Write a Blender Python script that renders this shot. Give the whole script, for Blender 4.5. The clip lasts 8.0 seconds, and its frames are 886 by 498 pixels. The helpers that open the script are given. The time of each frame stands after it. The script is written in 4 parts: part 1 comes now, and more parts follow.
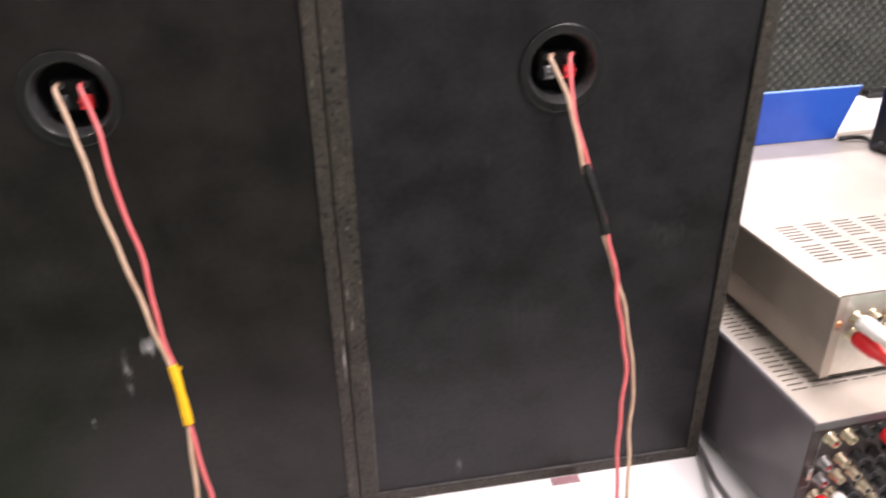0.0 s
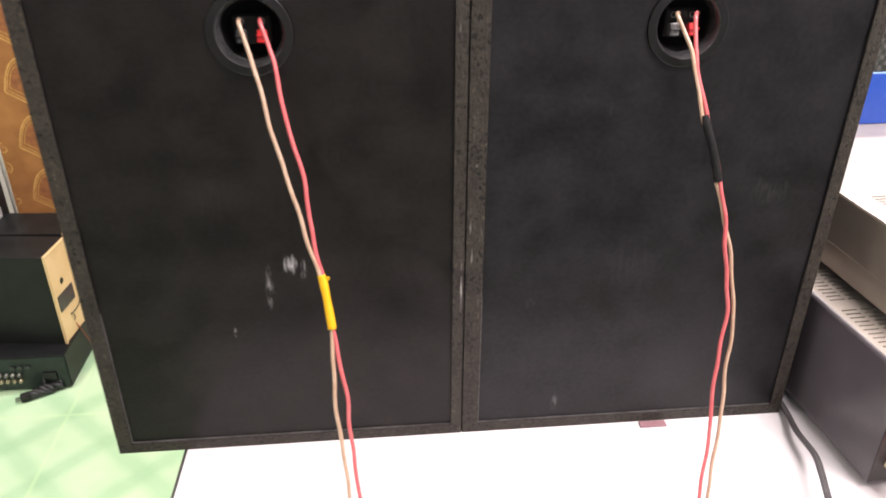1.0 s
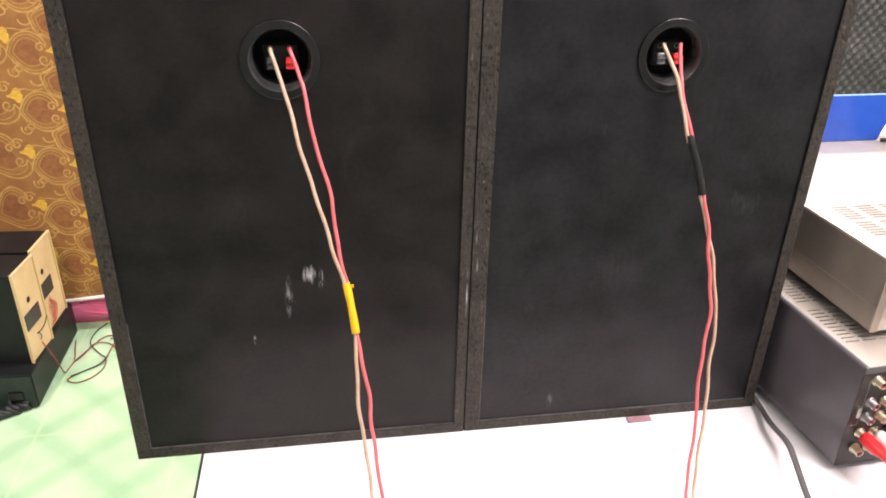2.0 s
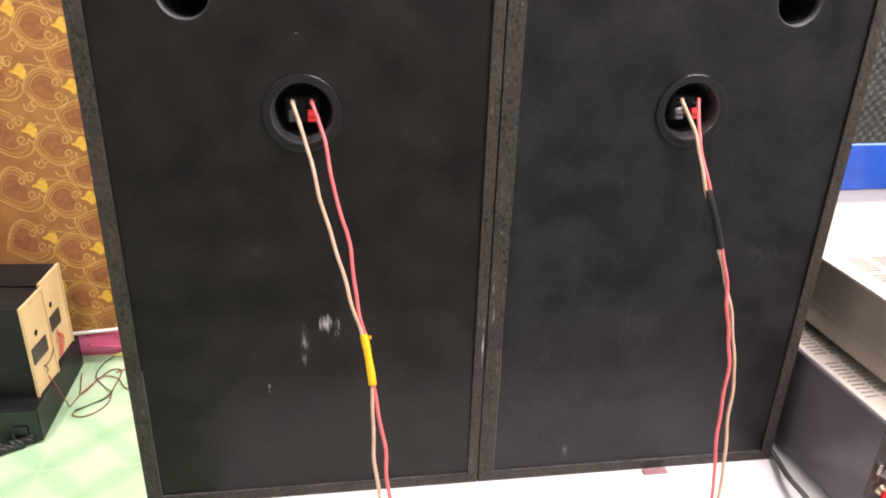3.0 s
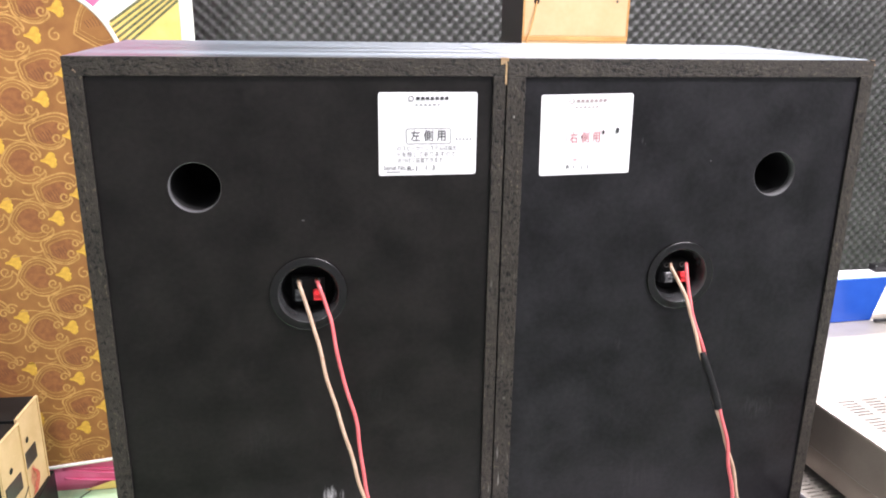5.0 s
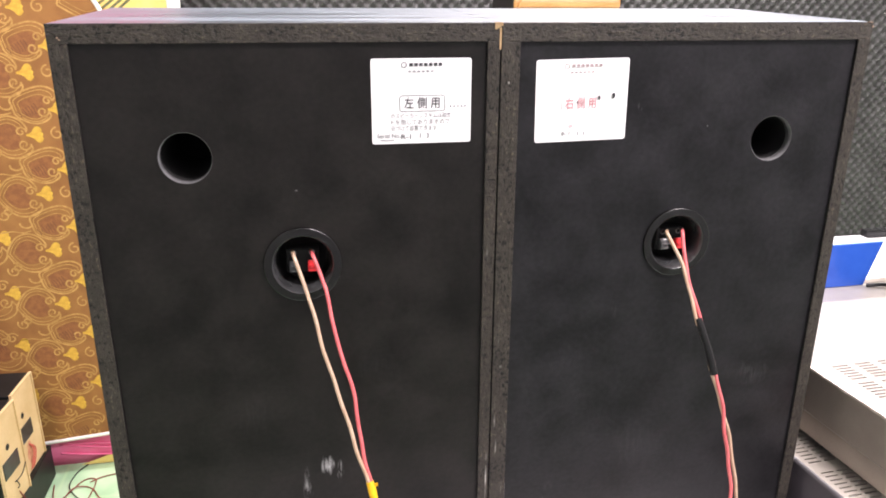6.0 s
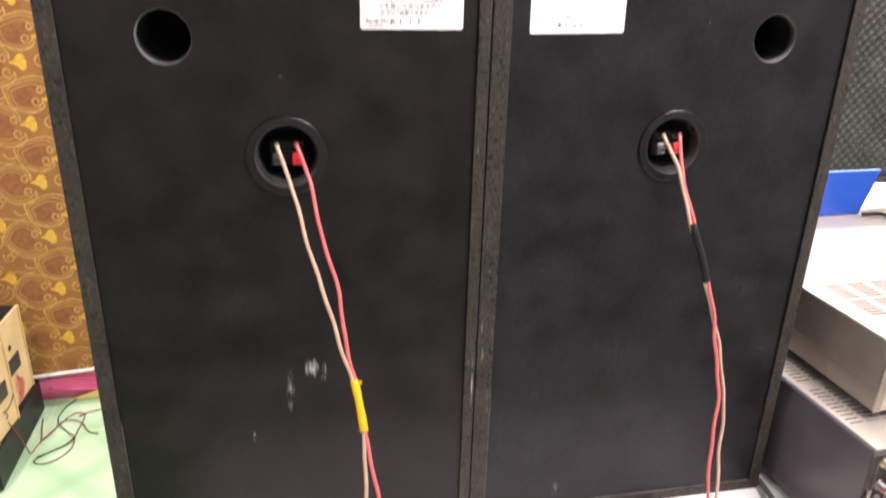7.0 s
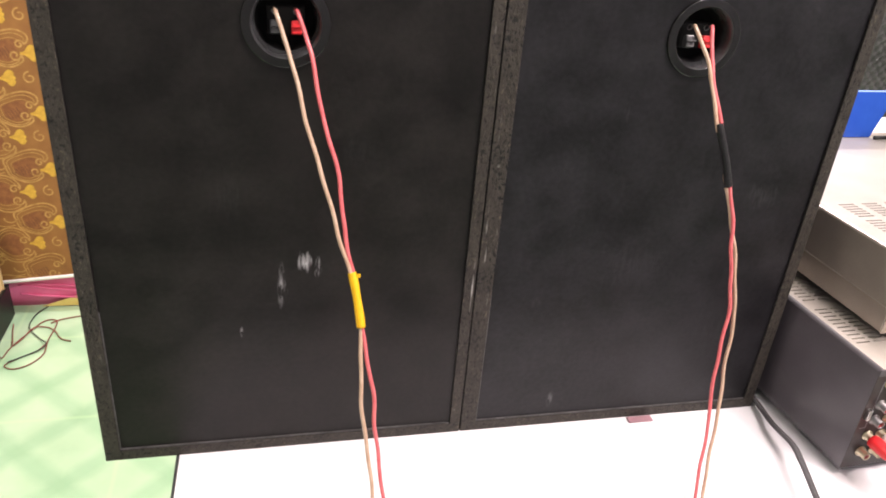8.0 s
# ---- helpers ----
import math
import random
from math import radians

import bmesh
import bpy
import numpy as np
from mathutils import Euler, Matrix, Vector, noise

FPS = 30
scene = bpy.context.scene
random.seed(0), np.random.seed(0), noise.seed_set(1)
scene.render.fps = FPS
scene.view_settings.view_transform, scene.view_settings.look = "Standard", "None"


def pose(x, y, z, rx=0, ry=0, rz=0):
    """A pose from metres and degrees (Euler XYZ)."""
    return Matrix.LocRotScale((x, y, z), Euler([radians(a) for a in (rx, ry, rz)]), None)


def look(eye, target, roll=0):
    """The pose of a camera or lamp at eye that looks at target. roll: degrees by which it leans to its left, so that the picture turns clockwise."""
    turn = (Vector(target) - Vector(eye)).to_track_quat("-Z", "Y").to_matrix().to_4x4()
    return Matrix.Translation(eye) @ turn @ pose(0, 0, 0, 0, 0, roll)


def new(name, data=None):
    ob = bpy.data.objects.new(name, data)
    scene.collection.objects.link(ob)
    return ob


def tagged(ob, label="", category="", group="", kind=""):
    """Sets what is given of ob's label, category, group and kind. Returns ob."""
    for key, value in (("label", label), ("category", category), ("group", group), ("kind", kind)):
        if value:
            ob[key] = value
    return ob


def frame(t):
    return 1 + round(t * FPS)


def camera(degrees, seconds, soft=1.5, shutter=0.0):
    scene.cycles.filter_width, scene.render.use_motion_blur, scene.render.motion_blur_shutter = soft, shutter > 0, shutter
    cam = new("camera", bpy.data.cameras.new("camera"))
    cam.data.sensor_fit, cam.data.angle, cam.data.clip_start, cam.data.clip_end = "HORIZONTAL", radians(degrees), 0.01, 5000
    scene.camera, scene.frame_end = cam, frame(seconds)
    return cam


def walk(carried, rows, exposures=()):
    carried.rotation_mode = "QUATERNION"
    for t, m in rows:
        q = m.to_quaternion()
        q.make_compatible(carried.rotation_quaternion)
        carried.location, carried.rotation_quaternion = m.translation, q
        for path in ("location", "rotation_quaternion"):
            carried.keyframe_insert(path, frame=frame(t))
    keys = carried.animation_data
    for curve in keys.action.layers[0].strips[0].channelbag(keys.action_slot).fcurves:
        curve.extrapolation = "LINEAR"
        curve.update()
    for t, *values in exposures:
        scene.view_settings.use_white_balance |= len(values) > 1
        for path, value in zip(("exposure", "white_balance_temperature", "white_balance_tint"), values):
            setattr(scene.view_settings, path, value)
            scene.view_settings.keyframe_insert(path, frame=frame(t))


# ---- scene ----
cam = camera(61.4, 8.0, soft=1.8, shutter=0.4)
PATH = [
    (0, (-0.006, -0.411, 1.211), (0.298, 1.333, 0.281), -1.0),
    (0.3, (-0.033, -0.421, 1.209), (0.193, 1.305, 0.225), -0.5),
    (0.5, (-0.04, -0.434, 1.202), (0.15, 1.304, 0.232), -0.0),
    (0.8, (-0.057, -0.434, 1.201), (0.143, 1.293, 0.212), 1.1),
    (1, (-0.061, -0.46, 1.198), (0.112, 1.295, 0.254), 0.3),
    (1.2, (-0.087, -0.473, 1.205), (0.124, 1.288, 0.281), 0.5),
    (1.5, (-0.1, -0.486, 1.206), (0.162, 1.275, 0.295), 0.6),
    (1.7, (-0.103, -0.495, 1.21), (0.182, 1.261, 0.296), 1.0),
    (2.8, (-0.11, -0.489, 1.217), (0.183, 1.301, 0.375), 2.0),
    (3, (-0.114, -0.487, 1.225), (0.173, 1.311, 0.398), 1.9),
    (3.5, (-0.122, -0.478, 1.246), (0.159, 1.366, 0.524), 3.0),
    (3.8, (-0.132, -0.48, 1.252), (0.192, 1.395, 0.634), 3.3),
    (4, (-0.129, -0.482, 1.268), (0.17, 1.411, 0.697), 3.0),
    (4.5, (-0.13, -0.481, 1.275), (0.17, 1.429, 0.764), 1.3),
    (4.7, (-0.13, -0.481, 1.276), (0.2, 1.419, 0.746), 1.2),
    (5.8, (-0.132, -0.475, 1.276), (0.241, 1.381, 0.629), 0.4),
    (6, (-0.132, -0.476, 1.273), (0.238, 1.38, 0.626), 0.3),
    (6.5, (-0.131, -0.477, 1.259), (0.259, 1.358, 0.566), 0.6),
    (7, (-0.129, -0.476, 1.231), (0.255, 1.334, 0.473), 1.6),
    (7.5, (-0.137, -0.471, 1.197), (0.246, 1.265, 0.282), 4.3),
    (8, (-0.142, -0.451, 1.193), (0.296, 1.267, 0.268), 5.0),
]
walk(cam, [(t, look(eye, target, roll)) for t, eye, target, roll in PATH],
     exposures=((0.0, 0.10, 6750, 17), (0.5, 0.15, 6800, 17), (1.5, 0.27, 6850, 17), (3.0, 0.38, 6800, 17), (3.5, 0.44, 6750, 17), (4.0, 0.55, 6400, 15), (4.5, 0.43, 6150, 13), (6.0, 0.40, 6550, 16), (7.0, 0.31, 6750, 17), (7.5, 0.18, 6850, 17), (8.0, 0.19, 6850, 17)))

# ---- light ----
world = bpy.data.worlds.new("world")
scene.world = world
world.use_nodes = True
world.node_tree.nodes["Background"].inputs[0].default_value = (0.95, 0.97, 1.0, 1)
world.node_tree.nodes["Background"].inputs[1].default_value = 0.05


def overhead_light(x, y, w, d, watts, colour):
    lamp = bpy.data.lights.new("overhead_light", "AREA")
    lamp.shape, lamp.size, lamp.size_y, lamp.energy, lamp.color = "RECTANGLE", w, d, watts, colour
    ob = new("overhead_light", lamp)
    ob.location = (x, y, 2.48)
    return ob


overhead_light(0.85, -0.70, 1.1, 0.25, 66, (1.0, 0.925, 0.925))
overhead_light(0.75, 1.42, 1.1, 0.2, 62, (1.0, 0.955, 0.985))
# Unseen fill, added to brighten the mats and floor on the left.
overhead_light(-1.2, 0.4, 0.25, 1.1, 32, (1.0, 0.94, 0.91))


# ---- materials ----
def material(name, a, b, scale=30.0, rough=0.5, metal=0.0, bump=0.0, bump_scale=None, contrast=(0.35, 0.65), stretch=(1, 1, 1), rough_to=None, coat=0.0, fine=0.25, gloss=0.5):
    """Two colours mixed by noise at two scales, with relief."""
    m = bpy.data.materials.new(name)
    m.use_nodes = True
    n, k = m.node_tree.nodes, m.node_tree.links
    p = n["Principled BSDF"]
    where, warp = n.new("ShaderNodeTexCoord"), n.new("ShaderNodeMapping")
    warp.inputs["Scale"].default_value = stretch
    k.new(where.outputs["Object"], warp.inputs["Vector"])
    big, small = n.new("ShaderNodeTexNoise"), n.new("ShaderNodeTexNoise")
    big.inputs["Scale"].default_value, big.inputs["Detail"].default_value = scale, 5
    small.inputs["Scale"].default_value, small.inputs["Detail"].default_value = bump_scale or scale * 9, 4
    k.new(warp.outputs[0], big.inputs["Vector"]), k.new(warp.outputs[0], small.inputs["Vector"])
    both = n.new("ShaderNodeMix")
    both.inputs[0].default_value = fine
    k.new(big.outputs[0], both.inputs[2]), k.new(small.outputs[0], both.inputs[3])
    ramp = n.new("ShaderNodeValToRGB")
    ramp.color_ramp.elements[0].position, ramp.color_ramp.elements[1].position = contrast
    ramp.color_ramp.elements[0].color, ramp.color_ramp.elements[1].color = (*a, 1), (*b, 1)
    k.new(both.outputs[0], ramp.inputs[0]), k.new(ramp.outputs[0], p.inputs["Base Color"])
    p.inputs["Metallic"].default_value, p.inputs["Roughness"].default_value = metal, rough
    p.inputs["Coat Weight"].default_value = coat
    p.inputs["Specular IOR Level"].default_value = gloss
    if rough_to is not None:
        r = n.new("ShaderNodeMapRange")
        r.inputs["To Min"].default_value, r.inputs["To Max"].default_value = rough, rough_to
        r.inputs["From Min"].default_value, r.inputs["From Max"].default_value = 0.3, 0.7
        k.new(big.outputs[0], r.inputs["Value"]), k.new(r.outputs[0], p.inputs["Roughness"])
    if bump:
        u = n.new("ShaderNodeBump")
        u.inputs["Strength"].default_value, u.inputs["Distance"].default_value = bump, 0.001
        k.new(small.outputs[0], u.inputs["Height"]), k.new(u.outputs[0], p.inputs["Normal"])
    return m


def scuffed(m, marks, colour=(0.55, 0.55, 0.55)):
    """Adds worn marks of their own shape: rows of x, z, half width, half height, strength."""
    n, k = m.node_tree.nodes, m.node_tree.links
    p = n["Principled BSDF"]
    under = p.inputs["Base Color"].links[0].from_socket
    where = n.new("ShaderNodeTexCoord")
    grain, warp = n.new("ShaderNodeTexNoise"), n.new("ShaderNodeMapping")
    warp.inputs["Scale"].default_value = (1, 1, 0.22)
    k.new(where.outputs["Object"], warp.inputs["Vector"]), k.new(warp.outputs[0], grain.inputs["Vector"])
    grain.inputs["Scale"].default_value, grain.inputs["Detail"].default_value, grain.inputs["Roughness"].default_value = 420, 5, 0.7
    ragged, spread = n.new("ShaderNodeTexNoise"), n.new("ShaderNodeMapRange")
    k.new(warp.outputs[0], ragged.inputs["Vector"])
    ragged.inputs["Scale"].default_value, ragged.inputs["Detail"].default_value = 260, 4
    spread.inputs["To Min"].default_value, spread.inputs["To Max"].default_value = -0.95, 0.95
    k.new(ragged.outputs[0], spread.inputs["Value"])
    total = None
    for x, z, w, h, strength in marks:
        place = n.new("ShaderNodeMapping")
        place.inputs["Location"].default_value = (-x / w, 0, -z / h)
        place.inputs["Scale"].default_value = (1 / w, 0, 1 / h)
        k.new(where.outputs["Object"], place.inputs["Vector"])
        size = n.new("ShaderNodeVectorMath")
        size.operation = "LENGTH"
        k.new(place.outputs[0], size.inputs[0])
        fade = n.new("ShaderNodeMapRange")
        fade.inputs["From Min"].default_value, fade.inputs["From Max"].default_value = 1.0, 0.2
        fade.inputs["To Min"].default_value, fade.inputs["To Max"].default_value = 0.0, strength
        rough_size = n.new("ShaderNodeMath")
        k.new(size.outputs["Value"], rough_size.inputs[0]), k.new(spread.outputs[0], rough_size.inputs[1])
        k.new(rough_size.outputs[0], fade.inputs["Value"])
        if total is None:
            total = fade.outputs[0]
        else:
            top = n.new("ShaderNodeMath")
            top.operation = "MAXIMUM"
            k.new(total, top.inputs[0]), k.new(fade.outputs[0], top.inputs[1])
            total = top.outputs[0]
    sharp = n.new("ShaderNodeMapRange")
    sharp.inputs["From Min"].default_value, sharp.inputs["From Max"].default_value = 0.42, 0.62
    k.new(grain.outputs[0], sharp.inputs["Value"])
    cover = n.new("ShaderNodeMath")
    cover.operation = "MULTIPLY"
    k.new(sharp.outputs[0], cover.inputs[0]), k.new(total, cover.inputs[1])
    mix = n.new("ShaderNodeMix")
    mix.data_type = "RGBA"
    k.new(cover.outputs[0], mix.inputs[0]), k.new(under, mix.inputs[6])
    mix.inputs[7].default_value = (*colour, 1)
    k.new(mix.outputs[2], p.inputs["Base Color"])
    return m


def dusted(m):
    """Adds a thin scatter of pale dust specks."""
    n, k = m.node_tree.nodes, m.node_tree.links
    p = n["Principled BSDF"]
    under = p.inputs["Base Color"].links[0].from_socket
    where, cells, keep, dot, cover, mix = [n.new("ShaderNode" + kind) for kind in ("TexCoord", "TexVoronoi", "MapRange", "MapRange", "Math", "Mix")]
    cells.inputs["Scale"].default_value = 85
    k.new(where.outputs["Object"], cells.inputs["Vector"])
    keep.inputs["From Min"].default_value, keep.inputs["From Max"].default_value = 0.74, 0.98
    k.new(cells.outputs["Color"], keep.inputs["Value"])
    dot.inputs["From Min"].default_value, dot.inputs["From Max"].default_value = 0.11, 0.03
    k.new(cells.outputs["Distance"], dot.inputs["Value"])
    cover.operation = "MULTIPLY"
    k.new(keep.outputs[0], cover.inputs[0]), k.new(dot.outputs[0], cover.inputs[1])
    mix.data_type = "RGBA"
    mix.inputs[7].default_value = (0.14, 0.136, 0.136, 1)
    k.new(cover.outputs[0], mix.inputs[0]), k.new(under, mix.inputs[6]), k.new(mix.outputs[2], p.inputs["Base Color"])
    return m


def floor_material():
    """Green vinyl with a printed square grid and crossing diagonal bands."""
    m = bpy.data.materials.new("green_vinyl")
    m.use_nodes = True
    n, k = m.node_tree.nodes, m.node_tree.links
    p = n["Principled BSDF"]
    where = n.new("ShaderNodeTexCoord")

    def math_node(op, a, b=None):
        node = n.new("ShaderNodeMath")
        node.operation = op
        for slot, v in zip(node.inputs, (a, b)):
            if isinstance(v, (int, float)):
                slot.default_value = v
            elif v is not None:
                k.new(v, slot)
        return node.outputs[0]

    def bands(turn, size, half, off):
        """1 on parallel bands."""
        warp, axis = n.new("ShaderNodeMapping"), n.new("ShaderNodeSeparateXYZ")
        warp.inputs["Rotation"].default_value = (0, 0, radians(turn))
        k.new(where.outputs["Object"], warp.inputs["Vector"]), k.new(warp.outputs[0], axis.inputs[0])
        wave = math_node("PINGPONG", math_node("ADD", math_node("DIVIDE", axis.outputs[0], size), off + 50.0), 0.5)
        soft = n.new("ShaderNodeMapRange")
        soft.inputs["From Min"].default_value, soft.inputs["From Max"].default_value = half * 1.7, half * 0.5
        k.new(wave, soft.inputs["Value"])
        return soft.outputs[0]

    lattice = math_node("MAXIMUM", bands(45, 0.155, 0.13, 0.30), bands(-45, 0.155, 0.13, 0.05))
    inner = math_node("MULTIPLY", bands(45, 0.155, 0.13, 0.30), bands(-45, 0.155, 0.13, 0.05))
    grid = math_node("MAXIMUM", bands(0, 0.33, 0.012, 0.47), bands(90, 0.33, 0.012, 0.05))
    cloud = n.new("ShaderNodeTexNoise")
    cloud.inputs["Scale"].default_value, cloud.inputs["Detail"].default_value = 9, 3
    k.new(where.outputs["Object"], cloud.inputs["Vector"])

    def mixed(fac, a, b):
        mix = n.new("ShaderNodeMix")
        mix.data_type = "RGBA"
        k.new(fac, mix.inputs[0])
        for slot, v in ((mix.inputs[6], a), (mix.inputs[7], b)):
            if isinstance(v, tuple):
                slot.default_value = (*v, 1)
            else:
                k.new(v, slot)
        return mix.outputs[2]

    ground = mixed(cloud.outputs[0], (0.350, 0.555, 0.335), (0.575, 0.75, 0.515))
    col = mixed(math_node("MULTIPLY", lattice, 0.36), ground, (0.215, 0.46, 0.255))
    col = mixed(math_node("MULTIPLY", inner, 0.24), col, (0.15, 0.37, 0.17))
    col = mixed(math_node("MULTIPLY", grid, 0.28), col, (0.58, 0.78, 0.44))
    k.new(col, p.inputs["Base Color"])
    p.inputs["Roughness"].default_value = 0.38
    return m


def chipboard_material(name, stretch):
    """Thin black paint over a sawn chipboard edge, with open pits and a few pale chips."""
    m = material(name, (0.017, 0.0142, 0.0112), (0.044, 0.0375, 0.0296), 90, 0.6, contrast=(0.32, 0.68), fine=0.4, gloss=0.35)
    n, k = m.node_tree.nodes, m.node_tree.links
    p = n["Principled BSDF"]
    where, warp, pits, clump = n.new("ShaderNodeTexCoord"), n.new("ShaderNodeMapping"), n.new("ShaderNodeTexNoise"), n.new("ShaderNodeTexNoise")
    k.new(where.outputs["Object"], warp.inputs["Vector"])
    warp.inputs["Scale"].default_value = stretch
    pits.inputs["Scale"].default_value, pits.inputs["Detail"].default_value, pits.inputs["Roughness"].default_value = 430, 4, 0.65
    clump.inputs["Scale"].default_value, clump.inputs["Detail"].default_value = 45, 2
    k.new(warp.outputs[0], pits.inputs["Vector"]), k.new(warp.outputs[0], clump.inputs["Vector"])
    both = n.new("ShaderNodeMix")
    both.inputs[0].default_value = 0.22
    k.new(pits.outputs[0], both.inputs[2]), k.new(clump.outputs[0], both.inputs[3])
    under = p.inputs["Base Color"].links[0].from_socket
    for low, high, colour in ((0.455, 0.41, (0.0022, 0.0019, 0.0016)), (0.575, 0.66, (0.088, 0.070, 0.050))):
        hit, mix = n.new("ShaderNodeMapRange"), n.new("ShaderNodeMix")
        hit.inputs["From Min"].default_value, hit.inputs["From Max"].default_value = low, high
        mix.data_type = "RGBA"
        k.new(both.outputs[0], hit.inputs["Value"]), k.new(hit.outputs[0], mix.inputs[0]), k.new(under, mix.inputs[6])
        mix.inputs[7].default_value = (*colour, 1)
        under = mix.outputs[2]
    k.new(under, p.inputs["Base Color"])
    bump = n.new("ShaderNodeBump")
    bump.inputs["Strength"].default_value, bump.inputs["Distance"].default_value = 1.0, 0.0014
    k.new(both.outputs[0], bump.inputs["Height"]), k.new(bump.outputs[0], p.inputs["Normal"])
    return m


PANEL_L = scuffed(dusted(material("black_hardboard_scuffed", (0.0030, 0.0024, 0.0021), (0.0135, 0.0112, 0.0104), 34, 0.34, bump=0.14, bump_scale=300, rough_to=0.46, fine=0.38, gloss=0.29, contrast=(0.36, 0.70), stretch=(0.8, 1, 0.9))),
                  [(-0.1385, 0.921, 0.0036, 0.019, 0.42), (-0.1225, 0.9405, 0.0062, 0.0086, 0.95), (-0.1137, 0.938, 0.0026, 0.0092, 0.7), (-0.1667, 0.8875, 0.0014, 0.0052, 0.9),
                   (-0.1333, 1.152, 0.0014, 0.0009, 0.35), (-0.0985, 1.1405, 0.0008, 0.0016, 0.3), (-0.09, 1.02, 0.02, 0.012, 0.012), (-0.17, 0.99, 0.012, 0.02, 0.012)])
PANEL_R = scuffed(dusted(material("black_hardboard_rubbed", (0.0040, 0.0038, 0.0043), (0.0170, 0.0160, 0.0186), 34, 0.34, bump=0.14, bump_scale=300, rough_to=0.46, fine=0.38, gloss=0.29, contrast=(0.36, 0.70), stretch=(0.8, 1, 0.9))),
                  [(0.0995, 1.201, 0.0012, 0.0026, 0.10), (0.1020, 1.199, 0.0007, 0.0018, 0.12), (0.213, 0.985, 0.018, 0.012, 0.04), (0.075, 0.806, 0.004, 0.009, 0.14), (0.153, 1.186, 0.0007, 0.0010, 0.35),
                   (0.095, 1.05, 0.003, 0.008, 0.03), (0.05, 0.9, 0.005, 0.005, 0.03), (0.12, 0.93, 0.03, 0.02, 0.012), (0.21, 0.87, 0.02, 0.03, 0.012)])
EDGE_MARKS = [(-0.0022, 0.915, 0.0008, 0.026, 0.9), (0.0035, 0.97, 0.0009, 0.012, 0.75), (0.0050, 0.942, 0.0007, 0.010, 0.6), (0.007, 1.012, 0.0015, 0.0015, 0.2), (0.0062, 1.2185, 0.0009, 0.0011, 0.8), (0.0105, 0.905, 0.0007, 0.009, 0.35), (0.0115, 0.96, 0.0007, 0.006, 0.4), (-0.0062, 0.803, 0.0011, 0.0014, 1.2), (-0.0055, 1.10, 0.0006, 0.006, 0.3), (0.0048, 1.04, 0.0006, 0.010, 0.3), (-0.2605, 0.873, 0.0008, 0.006, 0.5)]
CHIPBOARD = scuffed(chipboard_material("black_chipboard_edge", (0.62, 0.2, 1)), EDGE_MARKS, (0.5, 0.48, 0.45))
CHIPBOARD_UPRIGHT = scuffed(chipboard_material("black_chipboard_upright_edge", (1, 0.2, 0.62)), EDGE_MARKS, (0.5, 0.48, 0.45))
# Dark grain, lightened and blued for the sheen seen across the tops.
VINYL_SHEEN = material("vinyl_woodgrain_sheen", (0.024, 0.032, 0.042), (0.135, 0.166, 0.20), 50, 0.28, bump=0.12, bump_scale=340, stretch=(0.07, 1, 1), contrast=(0.41, 0.61), rough_to=0.46)
# Grey for the lit, worn line on the ledge below each back panel.
LEDGE_LINE = material("lit_worn_ledge_grey", (0.035, 0.034, 0.034), (0.11, 0.108, 0.108), 120, 0.4)
RAW_WOOD = material("bare_particle_board", (0.30, 0.19, 0.09), (0.48, 0.33, 0.18), 200, 0.8)
WORN_WOOD = material("worn_board_corner", (0.13, 0.085, 0.06), (0.26, 0.18, 0.125), 260, 0.8)
BLACK_PLASTIC = material("black_plastic", (0.006, 0.006, 0.0065), (0.011, 0.011, 0.0115), 60, 0.3, bump=0.05, gloss=0.35)
CUP_PLASTIC = material("glossy_black_plastic", (0.008, 0.008, 0.0082), (0.014, 0.014, 0.0143), 60, 0.35, bump=0.05, gloss=0.25)
# Cup plastic lightened for the crescent of light on its lip.
LIP_LIT = material("lip_black_lightened", (0.030, 0.031, 0.032), (0.050, 0.051, 0.053), 90, 0.18, bump=0.05, gloss=0.5)
FLANGE = material("matt_black_plastic", (0.0035, 0.0033, 0.0034), (0.0062, 0.0058, 0.006), 60, 0.22, bump=0.06, gloss=0.45)
# Paler copy of the port's bore, for the mouth that light reaches.
PORT_LIP_LIT = material("port_lip_lit_grey", (0.07, 0.07, 0.074), (0.13, 0.13, 0.134), 90, 0.7)
# Near-black that puts the shade of recesses into the colour.
CAVITY_SHADE = material("cavity_shade_black", (0.003, 0.003, 0.003), (0.006, 0.006, 0.006), 30, 0.9)
RED_PLASTIC = material("red_plastic", (0.62, 0.015, 0.02), (0.75, 0.03, 0.035), 80, 0.35)
BROWN_RED = material("brown_red_wire", (0.16, 0.035, 0.025), (0.26, 0.06, 0.04), 60, 0.5)
DARK_RED = material("dull_red_plastic", (0.20, 0.015, 0.015), (0.32, 0.03, 0.03), 80, 0.4)
GREY_CLIP = material("dark_grey_plastic", (0.022, 0.024, 0.024), (0.04, 0.043, 0.043), 80, 0.3)
SMOKE_CLIP = material("worn_grey_plastic", (0.02, 0.02, 0.02), (0.17, 0.17, 0.17), 300, 0.3)
COPPER = material("copper_strands", (0.55, 0.25, 0.12), (0.75, 0.42, 0.25), 300, 0.35, metal=1.0)
NICKEL = material("nickel", (0.30, 0.29, 0.28), (0.6, 0.59, 0.56), 150, 0.3, metal=1.0)
DULL_NICKEL = material("dull_nickel", (0.16, 0.15, 0.15), (0.34, 0.33, 0.32), 150, 0.4, metal=1.0)
GOLD = material("gold_plating", (0.38, 0.32, 0.21), (0.58, 0.51, 0.37), 150, 0.3, metal=1.0)
